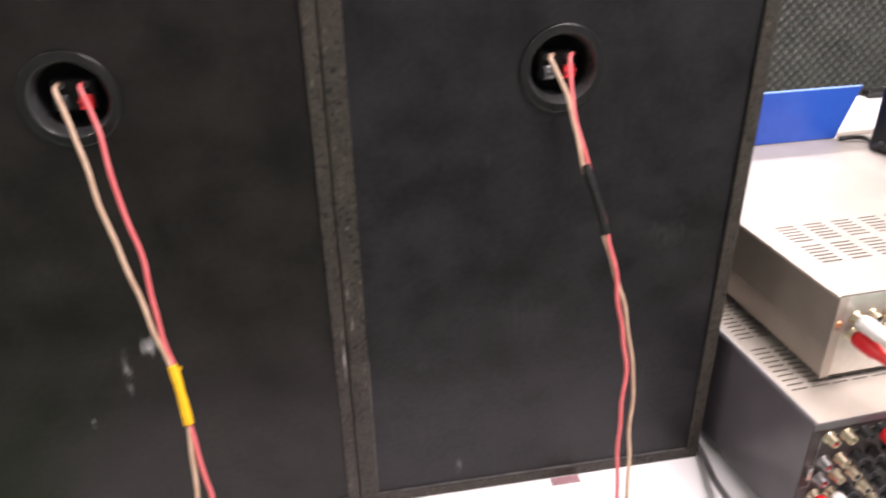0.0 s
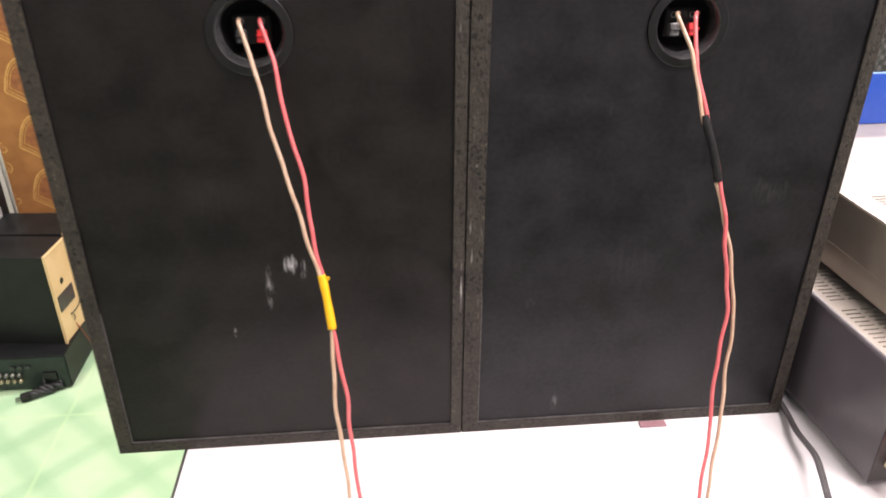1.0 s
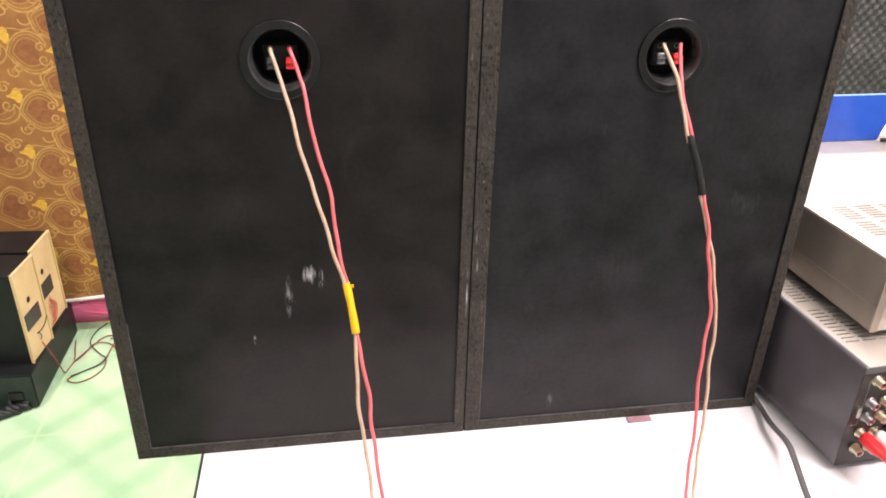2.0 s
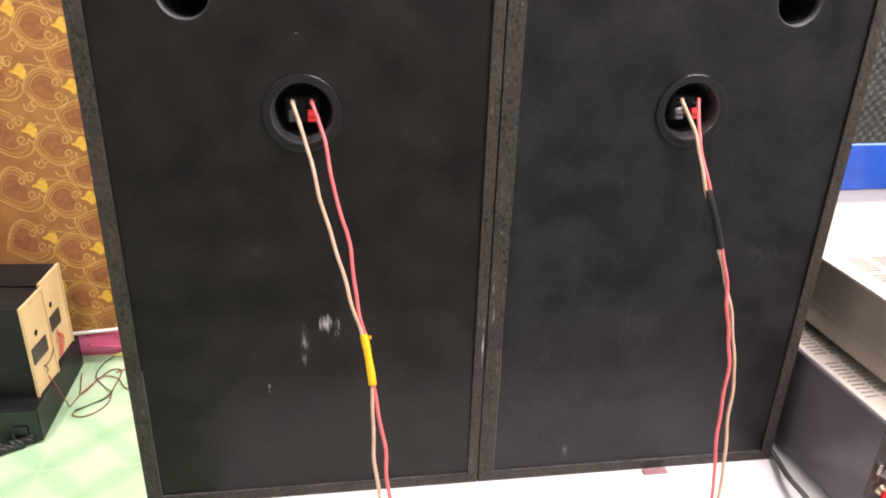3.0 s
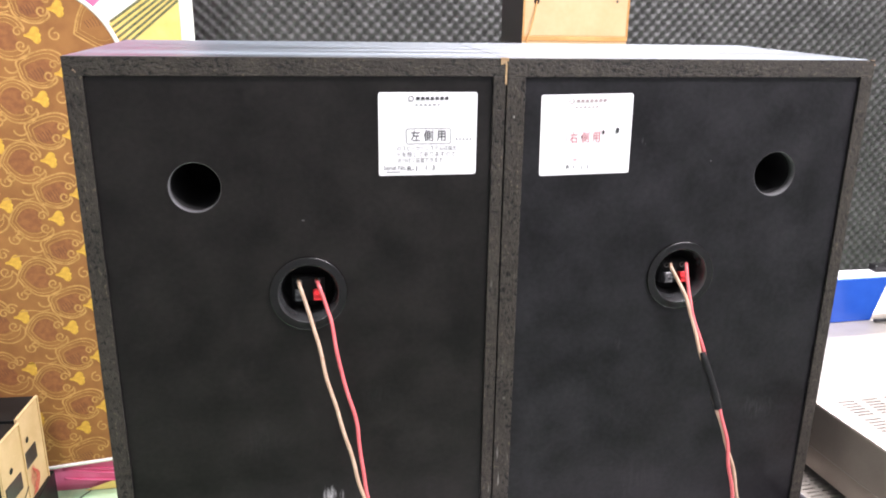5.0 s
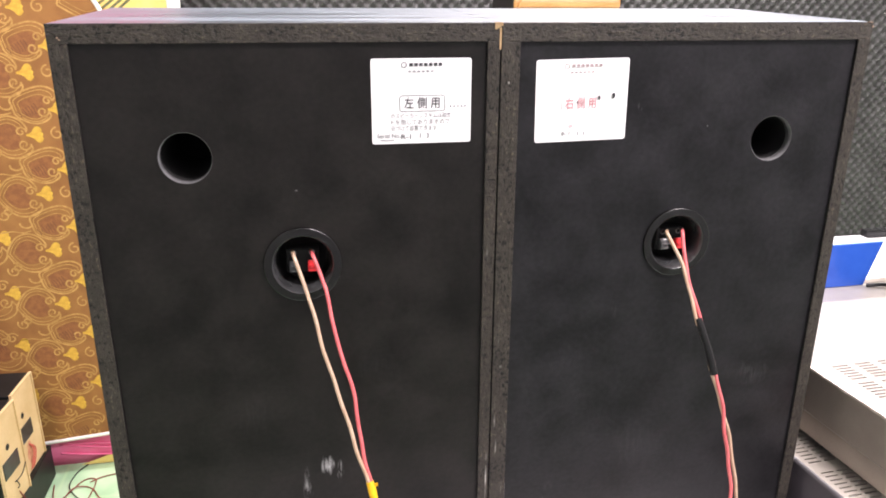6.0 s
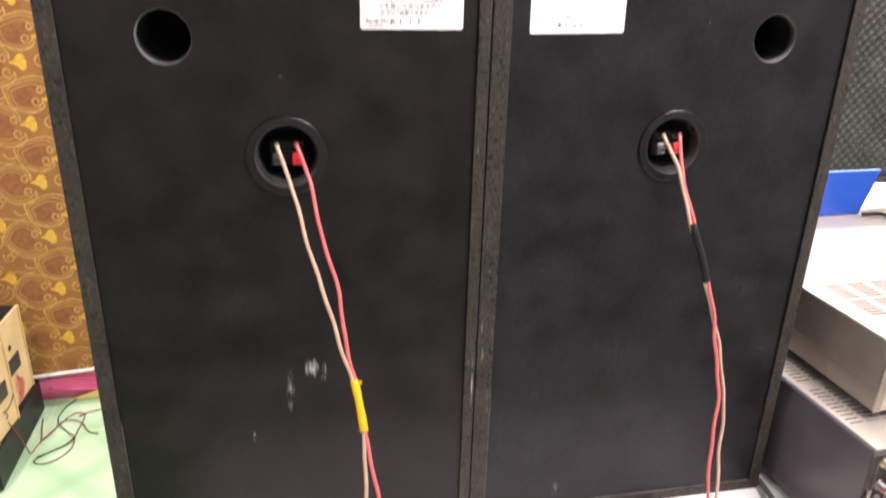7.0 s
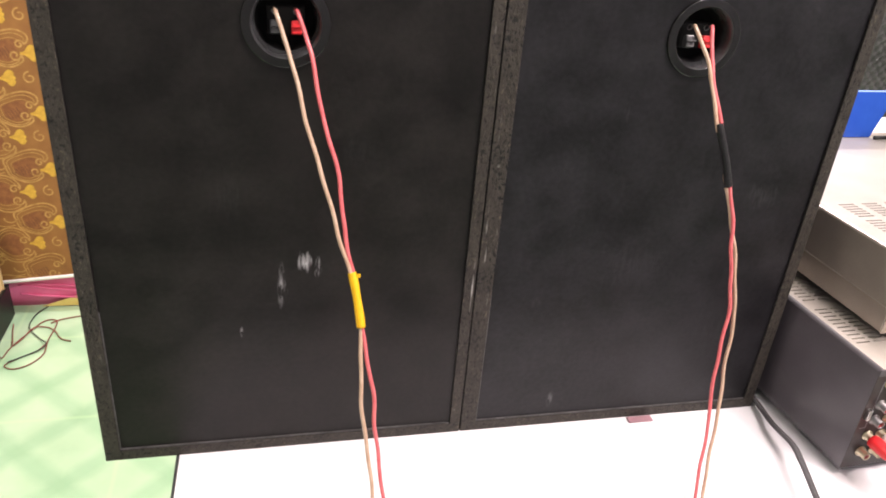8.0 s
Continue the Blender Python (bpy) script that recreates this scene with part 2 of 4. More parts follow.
RED_WIRE = material("red_pvc_wire", (0.60, 0.105, 0.115), (0.70, 0.16, 0.165), 120, 0.38, coat=0.3)
BEIGE_WIRE = material("beige_clear_wire", (0.45, 0.29, 0.195), (0.56, 0.40, 0.29), 120, 0.35, coat=0.4)
BLACK_TAPE = material("black_tape", (0.005, 0.005, 0.0055), (0.010, 0.010, 0.011), 200, 0.5, bump=0.5, gloss=0.25)
YELLOW_TAPE = material("yellow_tape", (0.72, 0.385, 0.0), (0.82, 0.48, 0.005), 200, 0.5, bump=0.3)
LABEL_PAPER = material("white_label", (0.80, 0.80, 0.81), (0.86, 0.86, 0.87), 50, 0.45)
INK = material("black_ink", (0.02, 0.02, 0.025), (0.05, 0.05, 0.055), 300, 0.6)
GREY_INK = material("grey_ink", (0.05, 0.05, 0.055), (0.16, 0.16, 0.165), 300, 0.6)
PALE_INK = material("faded_ink", (0.14, 0.14, 0.15), (0.34, 0.34, 0.35), 300, 0.6)
RED_INK = material("red_ink", (0.40, 0.09, 0.11), (0.62, 0.30, 0.32), 400, 0.6)
FADED_INK = material("brownish_faded_ink", (0.22, 0.17, 0.17), (0.46, 0.38, 0.38), 400, 0.6)
PALE_RED_INK = material("faded_red_ink", (0.55, 0.30, 0.32), (0.70, 0.50, 0.51), 400, 0.6)
WHITE_TOP = material("white_laminate", (0.78, 0.765, 0.78), (0.83, 0.815, 0.83), 12, 0.35, bump=0.03)
DARK_EDGE = material("dark_edge_band", (0.02, 0.02, 0.02), (0.04, 0.04, 0.04), 50, 0.5)
STEEL_LEG = material("grey_painted_steel", (0.30, 0.30, 0.31), (0.38, 0.38, 0.39), 40, 0.4)
# One champagne metal in two tones: shaded for sides, lit for the lid.
CHAMPAGNE_SHADED = material("champagne_steel_shaded", (0.34, 0.295, 0.25), (0.42, 0.365, 0.315), 25, 0.34, metal=0.5, bump=0.04, bump_scale=900)
CHAMPAGNE_LIT = material("champagne_steel_lit", (0.42, 0.385, 0.345), (0.49, 0.45, 0.41), 25, 0.36, metal=0.3, bump=0.04, bump_scale=900)
SILVER_TOP = material("silver_painted_steel", (0.50, 0.455, 0.40), (0.57, 0.52, 0.46), 25, 0.36, metal=0.35, bump=0.04, bump_scale=900)
DARK_SIDE = material("dark_grey_painted_steel", (0.078, 0.070, 0.077), (0.112, 0.101, 0.110), 20, 0.32, bump=0.06, bump_scale=900)
REAR_ZINC = material("zinc_rear_plate", (0.50, 0.47, 0.42), (0.68, 0.65, 0.60), 18, 0.35, metal=0.7)
REAR_BLACK = material("black_rear_plate", (0.02, 0.016, 0.016), (0.05, 0.035, 0.033), 30, 0.5)
TEAL_BLACK = material("dark_teal_rear_plate", (0.004, 0.008, 0.008), (0.010, 0.018, 0.018), 40, 0.4)
WHITE_RUBBER = material("white_plug_rubber", (0.75, 0.74, 0.72), (0.82, 0.81, 0.79), 50, 0.45)
BLUE_PLASTIC = material("blue_plastic_sheet", (0.014, 0.058, 0.33), (0.024, 0.088, 0.42), 9, 0.2)
# Lighter blue for the sheet's top face under the lamp.
BLUE_EDGE_LIT = material("lit_blue_edge", (0.20, 0.36, 0.78), (0.30, 0.48, 0.88), 60, 0.4)
FOAM = material("charcoal_foam", (0.054, 0.053, 0.052), (0.086, 0.084, 0.083), 14, 0.95, bump=0.4, bump_scale=500)
WALL_PAINT = material("cream_wall_paint", (0.62, 0.61, 0.58), (0.70, 0.69, 0.66), 4, 0.8, bump=0.1)
# Tone of the unseen front wall, set for its reflection in the black panels.
FRONT_WALL_TONE = material("unseen_wall_blue_grey", (0.27, 0.27, 0.30), (0.33, 0.33, 0.36), 4, 0.8, bump=0.1)
CEILING_PAINT = material("white_ceiling_paint", (0.74, 0.74, 0.73), (0.8, 0.8, 0.79), 4, 0.85)
MAT_BROWN = material("brown_quilt_cover", (0.250, 0.101, 0.028), (0.338, 0.147, 0.042), 22, 0.8, bump=0.4, bump_scale=600)
MAT_DARK = material("brown_print_shade", (0.225, 0.081, 0.028), (0.302, 0.116, 0.038), 70, 0.8, contrast=(0.42, 0.6))
MAT_HATCH = material("dark_brown_print", (0.13, 0.045, 0.02), (0.18, 0.07, 0.03), 60, 0.8)
MAT_GOLD = material("gold_print", (0.39, 0.195, 0.054), (0.58, 0.32, 0.098), 90, 0.75)
MAT_YELLOW = material("yellow_print", (0.50, 0.26, 0.035), (0.74, 0.44, 0.06), 75, 0.75)
PIPING = material("white_piping", (0.78, 0.74, 0.70), (0.86, 0.82, 0.79), 60, 0.7)
PINK = material("pink_fabric", (0.90, 0.145, 0.33), (0.95, 0.215, 0.43), 16, 0.8, bump=0.3, bump_scale=500)
YELLOW_FABRIC = material("yellow_fabric", (0.74, 0.52, 0.14), (0.84, 0.64, 0.22), 20, 0.8)
WHITE_FABRIC = material("white_fabric", (0.80, 0.78, 0.68), (0.87, 0.85, 0.78), 20, 0.8)
GREEN_STRIPE = material("dark_green_print", (0.10, 0.105, 0.05), (0.16, 0.16, 0.08), 60, 0.8)
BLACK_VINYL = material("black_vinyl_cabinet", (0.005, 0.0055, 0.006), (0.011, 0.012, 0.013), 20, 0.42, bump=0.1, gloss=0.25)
CREAM_BOARD = material("cream_hardboard", (0.56, 0.38, 0.19), (0.66, 0.47, 0.26), 14, 0.6, bump=0.1)
ORANGE_WOOD = material("orange_wood_strip", (0.50, 0.25, 0.07), (0.62, 0.34, 0.11), 30, 0.5)
STAIN = material("red_stain", (0.42, 0.13, 0.08), (0.62, 0.33, 0.18), 90, 0.6)
PINK_PAD = material("dull_pink_pad", (0.27, 0.145, 0.165), (0.36, 0.20, 0.22), 60, 0.6)
CABLE_BLACK = material("black_rubber_cable", (0.009, 0.009, 0.010), (0.020, 0.020, 0.022), 60, 0.5)
CABLE_GREY = material("grey_rubber_cable", (0.055, 0.052, 0.053), (0.085, 0.08, 0.082), 60, 0.4)
CABLE_RED = material("thin_red_wire", (0.45, 0.06, 0.045), (0.58, 0.12, 0.09), 60, 0.5)


# ---- building helpers ----
def thing(name, at, label, category, group="", kind=""):
    ob = new(name)
    ob.location = at
    return tagged(ob, label, category, group, kind)


def part(name, bm, mat, parent, label="", smooth=False):
    me = bpy.data.meshes.new(name)
    bmesh.ops.recalc_face_normals(bm, faces=bm.faces[:])
    bm.to_mesh(me)
    bm.free()
    if smooth:
        me.shade_smooth()
    me.materials.append(mat)
    ob = new(name, me)
    if parent:
        bpy.context.view_layer.update()
        ob.parent = parent
        ob.matrix_parent_inverse = parent.matrix_world.inverted()
    return tagged(ob, label)


def box(x0, x1, y0, y1, z0, z1, bevel=0.0, bm=None, seg=2):
    bm = bm or bmesh.new()
    made = bmesh.ops.create_cube(bm, size=1)["verts"]
    for v in made:
        v.co = Vector(((x0 + x1) / 2 + v.co.x * (x1 - x0), (y0 + y1) / 2 + v.co.y * (y1 - y0), (z0 + z1) / 2 + v.co.z * (z1 - z0)))
    if bevel:
        edges = list({e for v in made for e in v.link_edges})
        bmesh.ops.bevel(bm, geom=edges, offset=bevel, segments=seg, profile=0.5, affect="EDGES")
    return bm


def moved(bm, m):
    bmesh.ops.transform(bm, matrix=m, verts=bm.verts[:])
    return bm


def ring_points(cx, cz, r, n=40):
    return [(cx + r * math.cos(2 * math.pi * i / n), cz + r * math.sin(2 * math.pi * i / n)) for i in range(n)]


def holed_panel(x0, x1, z0, z1, y0, y1, holes, n=40):
    """A board in the x-z plane with round holes through it: rows of x, z, radius."""
    bm = bmesh.new()
    loops = [[(x0, z0), (x1, z0), (x1, z1), (x0, z1)]] + [ring_points(*h, n) for h in holes]
    edges = []
    for loop in loops:
        vs = [bm.verts.new((x, y0, z)) for x, z in loop]
        edges += [bm.edges.new((vs[i], vs[(i + 1) % len(vs)])) for i in range(len(vs))]
    bmesh.ops.triangle_fill(bm, use_beauty=True, use_dissolve=False, edges=edges)
    got = bmesh.ops.extrude_face_region(bm, geom=bm.faces[:])
    for v in got["geom"]:
        if isinstance(v, bmesh.types.BMVert):
            v.co.y = y1
    return bm


def lathe(cx, cz, profile, n=40, close=False):
    """A surface of revolution about the y axis through cx, cz: rows of radius, y."""
    bm = bmesh.new()
    rings = [[bm.verts.new((cx + r * math.cos(2 * math.pi * i / n), y, cz + r * math.sin(2 * math.pi * i / n))) for i in range(n)] for r, y in profile]
    for a, b in zip(rings, rings[1:]):
        for i in range(n):
            bm.faces.new((a[i], a[(i + 1) % n], b[(i + 1) % n], b[i]))
    if close:
        bm.faces.new(rings[-1]), bm.faces.new(rings[0])
    return bm


def smooth_line(points, steps=6):
    """Points along a Catmull-Rom curve through the given ones."""
    p = [Vector(q) for q in points]
    p = [2 * p[0] - p[1]] + p + [2 * p[-1] - p[-2]]
    out = []
    for a, b, c, d in zip(p, p[1:], p[2:], p[3:]):
        for i in range(steps):
            t = i / steps
            out.append(0.5 * (2 * b + (c - a) * t + (2 * a - 5 * b + 4 * c - d) * t * t + (3 * b - a - 3 * c + d) * t**3))
    return out + [p[-2]]


def tube(points, r, n=10, steps=6, bm=None):
    bm = bm or bmesh.new()
    line = smooth_line(points, steps) if steps else [Vector(q) for q in points]
    side, rings = None, []
    for i, c in enumerate(line):
        way = (line[min(i + 1, len(line) - 1)] - line[max(i - 1, 0)]).normalized()
        if side is None:
            side = way.orthogonal().normalized()
        side = (side - way * side.dot(way)).normalized()
        up = way.cross(side)
        rr = r(i / (len(line) - 1)) if callable(r) else r
        rings.append([bm.verts.new(c + rr * (math.cos(2 * math.pi * k / n) * side + math.sin(2 * math.pi * k / n) * up)) for k in range(n)])
    for a, b in zip(rings, rings[1:]):
        for k in range(n):
            bm.faces.new((a[k], a[(k + 1) % n], b[(k + 1) % n], b[k]))
    bm.faces.new(rings[0]), bm.faces.new(rings[-1])
    return bm


LAYER = [0]


def ribbon(bm, points, w, y, keep=lambda x, z: True):
    """A flat printed line in the x-z plane, each in a layer of its own."""
    LAYER[0] = (LAYER[0] + 1) % 40
    y -= 0.000012 * LAYER[0]
    pts = [Vector((x, z)) for x, z in points]
    row = []
    for i, c in enumerate(pts):
        d = pts[min(i + 1, len(pts) - 1)] - pts[max(i - 1, 0)]
        nrm = Vector((-d.y, d.x)).normalized() * w / 2 if d.length else Vector((0, 0))
        row.append((c, c + nrm, c - nrm))
    for (c, a, b), (e, f, g) in zip(row, row[1:]):
        if keep(*c) and keep(*e):
            bm.faces.new([bm.verts.new((q.x, y, q.y)) for q in (a, f, g, b)])


def flat(bm, points, y):
    bm.faces.new([bm.verts.new((x, y, z)) for x, z in points])
    return bm


def text_mesh(body, size, x, z, y, width=None):
    """Letters in the x-z plane, facing -y, centred at x, base line at z."""
    c = bpy.data.curves.new("letters", "FONT")
    c.body, c.size, c.align_x, c.offset = body, size, "CENTER", size * 0.005 if size > 0.0039 else 0.0
    ob = new("letters", c)
    bpy.context.view_layer.update()
    me = bpy.data.meshes.new_from_object(ob.evaluated_get(bpy.context.evaluated_depsgraph_get()))
    bm = bmesh.new()
    bm.from_mesh(me)
    bpy.data.objects.remove(ob)
    bpy.data.curves.remove(c)
    bpy.data.meshes.remove(me)
    if width and bm.verts:
        span = max(v.co.x for v in bm.verts) - min(v.co.x for v in bm.verts)
        for v in bm.verts:
            v.co.x *= width / span
    for v in bm.verts:
        v.co = Vector((x + v.co.x, y, z + v.co.y))
    return bm


# ---- room ----
# The unseen front wall stands at y -1.02 to keep floor reflections off the panels.
ROOM = (-2.3, 2.6, -1.02, 1.72, 2.5)


def room():
    x0, x1, y0, y1, top = ROOM
    t = 0.1
    for name, b, m in (("floor", (x0 - t, x1 + t, y0 - t, y1 + t, -t, 0), floor_material()), ("ceiling", (x0 - t, x1 + t, y0 - t, y1 + t, top, top + t), CEILING_PAINT),
                       ("wall_back", (x0, x1, y1, y1 + t, 0, top), WALL_PAINT), ("wall_front", (x0, x1, y0 - t, y0, 0, top), FRONT_WALL_TONE),
                       ("wall_left", (x0 - t, x0, y0 - t, y1 + t, 0, top), WALL_PAINT), ("wall_right", (x1, x1 + t, y0 - t, y1 + t, 0, top), WALL_PAINT)):
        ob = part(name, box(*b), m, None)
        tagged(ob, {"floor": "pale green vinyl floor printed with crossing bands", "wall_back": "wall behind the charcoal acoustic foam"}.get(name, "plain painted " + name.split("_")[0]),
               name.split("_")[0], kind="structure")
    return bpy.data.objects["wall_back"]


def foam_panel(x0, x1, z0, z1, parent, pitch=0.034, depth=0.016, fine=3):
    """Egg-crate foam: rounded peaks on a chequered grid."""
    nx, nz = round((x1 - x0) / pitch * 2) * fine, round((z1 - z0) / pitch * 2) * fine
    y = ROOM[3] - 0.022
    verts, faces = [], []
    for j in range(nz + 1):
        for i in range(nx + 1):
            u, v = i / fine, j / fine
            h = 0.5 + 0.5 * math.cos(math.pi * u) * math.cos(math.pi * v)
            h = h ** 0.8
            verts.append((x0 + (x1 - x0) * i / nx, y - depth * h, z0 + (z1 - z0) * j / nz))
    for j in range(nz):
        for i in range(nx):
            a = j * (nx + 1) + i
            faces.append((a, a + 1, a + nx + 2, a + nx + 1))
    me = bpy.data.meshes.new("foam_panel")
    me.from_pydata(verts, [], faces)
    bm = bmesh.new()
    bm.from_mesh(me)
    bpy.data.meshes.remove(me)
    box(x0, x1, y + 0.0005, ROOM[3] - 0.001, z0, z1, bm=bm)
    return part("foam_panel", bm, FOAM, parent, smooth=True)


back = room()
foam_panel(-0.60, 2.40, 0.35, 1.95, back)


# ---- white table ----
def white_table():
    x0, x1, y0, y1, z = -0.2195, 1.30, -0.15, 0.870, 0.78
    t = thing("table", ((x0 + x1) / 2, (y0 + y1) / 2, 0), "white laminate table with a thin dark edge band", "table")
    top = part("tabletop", box(x0 + 0.002, x1 - 0.002, y0 + 0.002, y1 - 0.002, z - 0.025, z, 0.0015), WHITE_TOP, t)
    edge = bmesh.new()
    for b in ((x0, x0 + 0.002, y0, y1), (x1 - 0.002, x1, y0, y1), (x0 + 0.002, x1 - 0.002, y0, y0 + 0.002), (x0 + 0.002, x1 - 0.002, y1 - 0.002, y1)):
        box(*b, z - 0.026, z - 0.001, bm=edge)
    part("edge_band", edge, DARK_EDGE, top, "dark edge band")
    for x in (x0 + 0.16, x1 - 0.06):
        for y in (y0 + 0.06, y1 - 0.06):
            part("leg", box(x - 0.02, x + 0.02, y - 0.02, y + 0.02, 0, z - 0.025, 0.003), STEEL_LEG, t)
    return t


white_table()


# ---- the two loudspeakers ----
W, H, D, Z0 = 0.27, 0.476, 0.180, 0.78
CUP_Z, PORT_Z = 1.101, 1.1755


def loudspeaker(side):
    """side -1: the one with the black-lettered label; 1: the one with the red-lettered label."""
    x0, x1 = (-0.2687, 0.00025) if side < 0 else (0.00035, W)
    cup_x, port_x = (-0.132, -0.2) if side < 0 else (0.1385, 0.2045)
    label = "black vinyl-covered loudspeaker seen from behind, " + ("with pale scuffs on its back" if side < 0 else "its label stamped in red")
    t = thing("loudspeaker", ((x0 + x1) / 2, D / 2, Z0), label, "loudspeaker", "pair of loudspeakers")
    z0, z1 = Z0, Z0 + H
    left, right, above, below = (0.0107, 0.0087, 0.0114, 0.0087) if side < 0 else (0.0130, 0.0095, 0.0118, 0.0087)
    lid = box(x0, x1, 0.0020, D, z1 - above, z1)
    for v in lid.verts:
        if v.co.y > 0.1 and v.co.z > z1 - 0.001:
            v.co.z += 0.0055
    bmesh.ops.bevel(lid, geom=lid.edges[:], offset=0.0008, segments=2, profile=0.5, affect="EDGES")
    # Only the top board carries the painted sheen; the others stay black.
    part("top_board", lid, VINYL_SHEEN, t, "dark wood-grain vinyl top, bluish reflected sheen put into its colour")
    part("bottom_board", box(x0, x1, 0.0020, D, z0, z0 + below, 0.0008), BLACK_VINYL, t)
    for a, c in ((x0, x0 + left), (x1 - right, x1)):
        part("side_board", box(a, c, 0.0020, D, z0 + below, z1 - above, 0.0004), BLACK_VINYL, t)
    part("front_baffle", box(x0 + left, x1 - right, D - 0.016, D - 0.002, z0 + below, z1 - above), BLACK_PLASTIC, t)
    # the sawn edges of the boards, painted black, with an open seam where the two cabinets meet
    f0, f1 = (x0, x1 - 0.0005) if side < 0 else (x0 + 0.0005, x1)
    for e in ((f0, f1, z1 - above, z1), (f0, f1, z0, z0 + below), (f0, x0 + left, z0 + below, z1 - above), (x1 - right, f1, z0 + below, z1 - above)):
        part("board_edge", box(e[0], e[1], 0.0009, 0.0020, e[2], e[3], 0.0003, seg=2), CHIPBOARD if e[1] - e[0] > 0.1 else CHIPBOARD_UPRIGHT, t)
    chip = bmesh.new()
    for k in range(4 if side < 0 else 0):
        cx = x1 - 0.0042 + 0.0012 * k
        box(cx, cx + 0.0016, 0.0004, 0.004, z1 - 0.004 + 0.0007 * k, z1 + 0.0002, bm=chip)
    if side < 0:
        box(x1 - 0.0010, x1 + 0.0002, 0.0006, 0.0016, z1 - 0.0165, z1 - 0.003, bm=chip)
        part("chipped_corner", chip, RAW_WOOD, t, "bare wood where the corner is chipped")
        worn = box(x0 + 0.0056, x0 + 0.0066, 0.0006, 0.0015, z1 - 0.0085, z1 - 0.0074)
        box(x0 + 0.0066, x0 + 0.0074, 0.0006, 0.0015, z1 - 0.0095, z1 - 0.0084, bm=worn)
        part("chipped_corner", worn, WORN_WOOD, t, "dull worn corner")
    else:
        for k in range(2):
            box(x1 - 0.0022 - 0.0019 * k, x1 - 0.0010 - 0.0019 * k, 0.0005, 0.0026, z1 - 0.0007 + 0.0003 * k, z1 + 0.0002, bm=chip)
        box(x1 - 0.0009, x1 + 0.0002, 0.0005, 0.0020, z1 - 0.0038, z1 - 0.0024, bm=chip)
        part("chipped_corner", chip, WORN_WOOD, t, "dull worn corner")
    panel = part("back_panel", holed_panel(x0 + left, x1 - right, z0 + below, z1 - above, 0.003, 0.012, [(cup_x, CUP_Z, 0.0212), (port_x, PORT_Z, 0.0163)]), PANEL_L if side < 0 else PANEL_R, t)
    # Tube and end disc are near-black: the dark inside is painted, not lit.
    port = part("bass_port", lathe(port_x, PORT_Z, [(0.0162, 0.0095), (0.0162, 0.085), (0.0178, 0.085), (0.0178, 0.0125)], 40), CAVITY_SHADE, t, "round open bass port", True)
    # The lit mouth of the bore is a grey ring before the black tube.
    part("port_lip", lathe(port_x, PORT_Z, [(0.0163, 0.0031), (0.0158, 0.0036), (0.0158, 0.0095), (0.0163, 0.0096)], 40), PORT_LIP_LIT, port, "inner lip of the port, its lit grey put into the colour", True)
    part("port_end", lathe(port_x, PORT_Z, [(0.0001, 0.0835), (0.0162, 0.0835)], 24), CAVITY_SHADE, t)
    # Added strip: light caught by the worn ledge, put into its colour.
    ledge = box(x0 + left, x1 - right, 0.0019, 0.0031, z0 + below, z0 + below + 0.0009, 0.0003)
    box(x0 + left, x0 + left + 0.0006, 0.0019, 0.0031, z0 + below, z0 + below + 0.12, 0.0002, bm=ledge)
    part("ledge_light_line", ledge, LEDGE_LINE, panel, "pale strip added for the lit, worn line of the ledge")
    # the terminal cup
    cup = part("terminal_cup", lathe(cup_x, CUP_Z, [(0.0181, 0.0110), (0.0174, 0.0150), (0.0165, 0.019), (0.0156, 0.0225), (0.0001, 0.0225)], 56),
               CUP_PLASTIC, t, "round recessed black terminal cup", True)
    # The lip's highlight is partly in its base colour, all the way round.
    part("lip", lathe(cup_x, CUP_Z, [(0.0205, 0.0012), (0.0201, 0.0016), (0.0192, 0.0042), (0.0186, 0.0075), (0.0181, 0.0110)], 56), LIP_LIT, cup, "shiny rounded lip of the cup, coloured paler for caught light", True)
    part("flange", lathe(cup_x, CUP_Z, [(0.0262, 0.003), (0.0260, 0.0017), (0.0256, 0.0011), (0.0250, 0.0010), (0.0215, 0.0012), (0.0209, 0.0009), (0.0204, 0.0013)], 56), FLANGE, cup, smooth=True)
    # The block is blackened so that it sinks into the cup's shade.
    block = box(cup_x - 0.0112, cup_x + 0.0112, 0.0125, 0.0224, CUP_Z - 0.009, CUP_Z + 0.0080, 0.0012)
    part("clip_block", block, CAVITY_SHADE, cup)
    for dx, m in ((-0.0062, GREY_CLIP if side < 0 else SMOKE_CLIP), (0.0062, RED_PLASTIC)):
        tab = box(-0.0031, 0.0031, -0.005, 0.001, -0.004, 0.004, 0.0008)
        box(-0.0031, 0.0031, -0.0072, -0.0056, -0.0003, 0.0005, bm=tab)
        part("spring_clip", moved(tab, pose(cup_x + dx, 0.0125, CUP_Z - 0.0045, -18)), m, cup, "red spring clip" if dx > 0 else "dark spring clip")
        part("clip_socket", lathe(cup_x + dx, CUP_Z + 0.0052, [(0.0021, 0.0126), (0.0020, 0.0120), (0.0015, 0.0120), (0.0014, 0.0127)], 16), DULL_NICKEL, cup, "small metal wire socket")
    return t


left_box, right_box = loudspeaker(-1), loudspeaker(1)


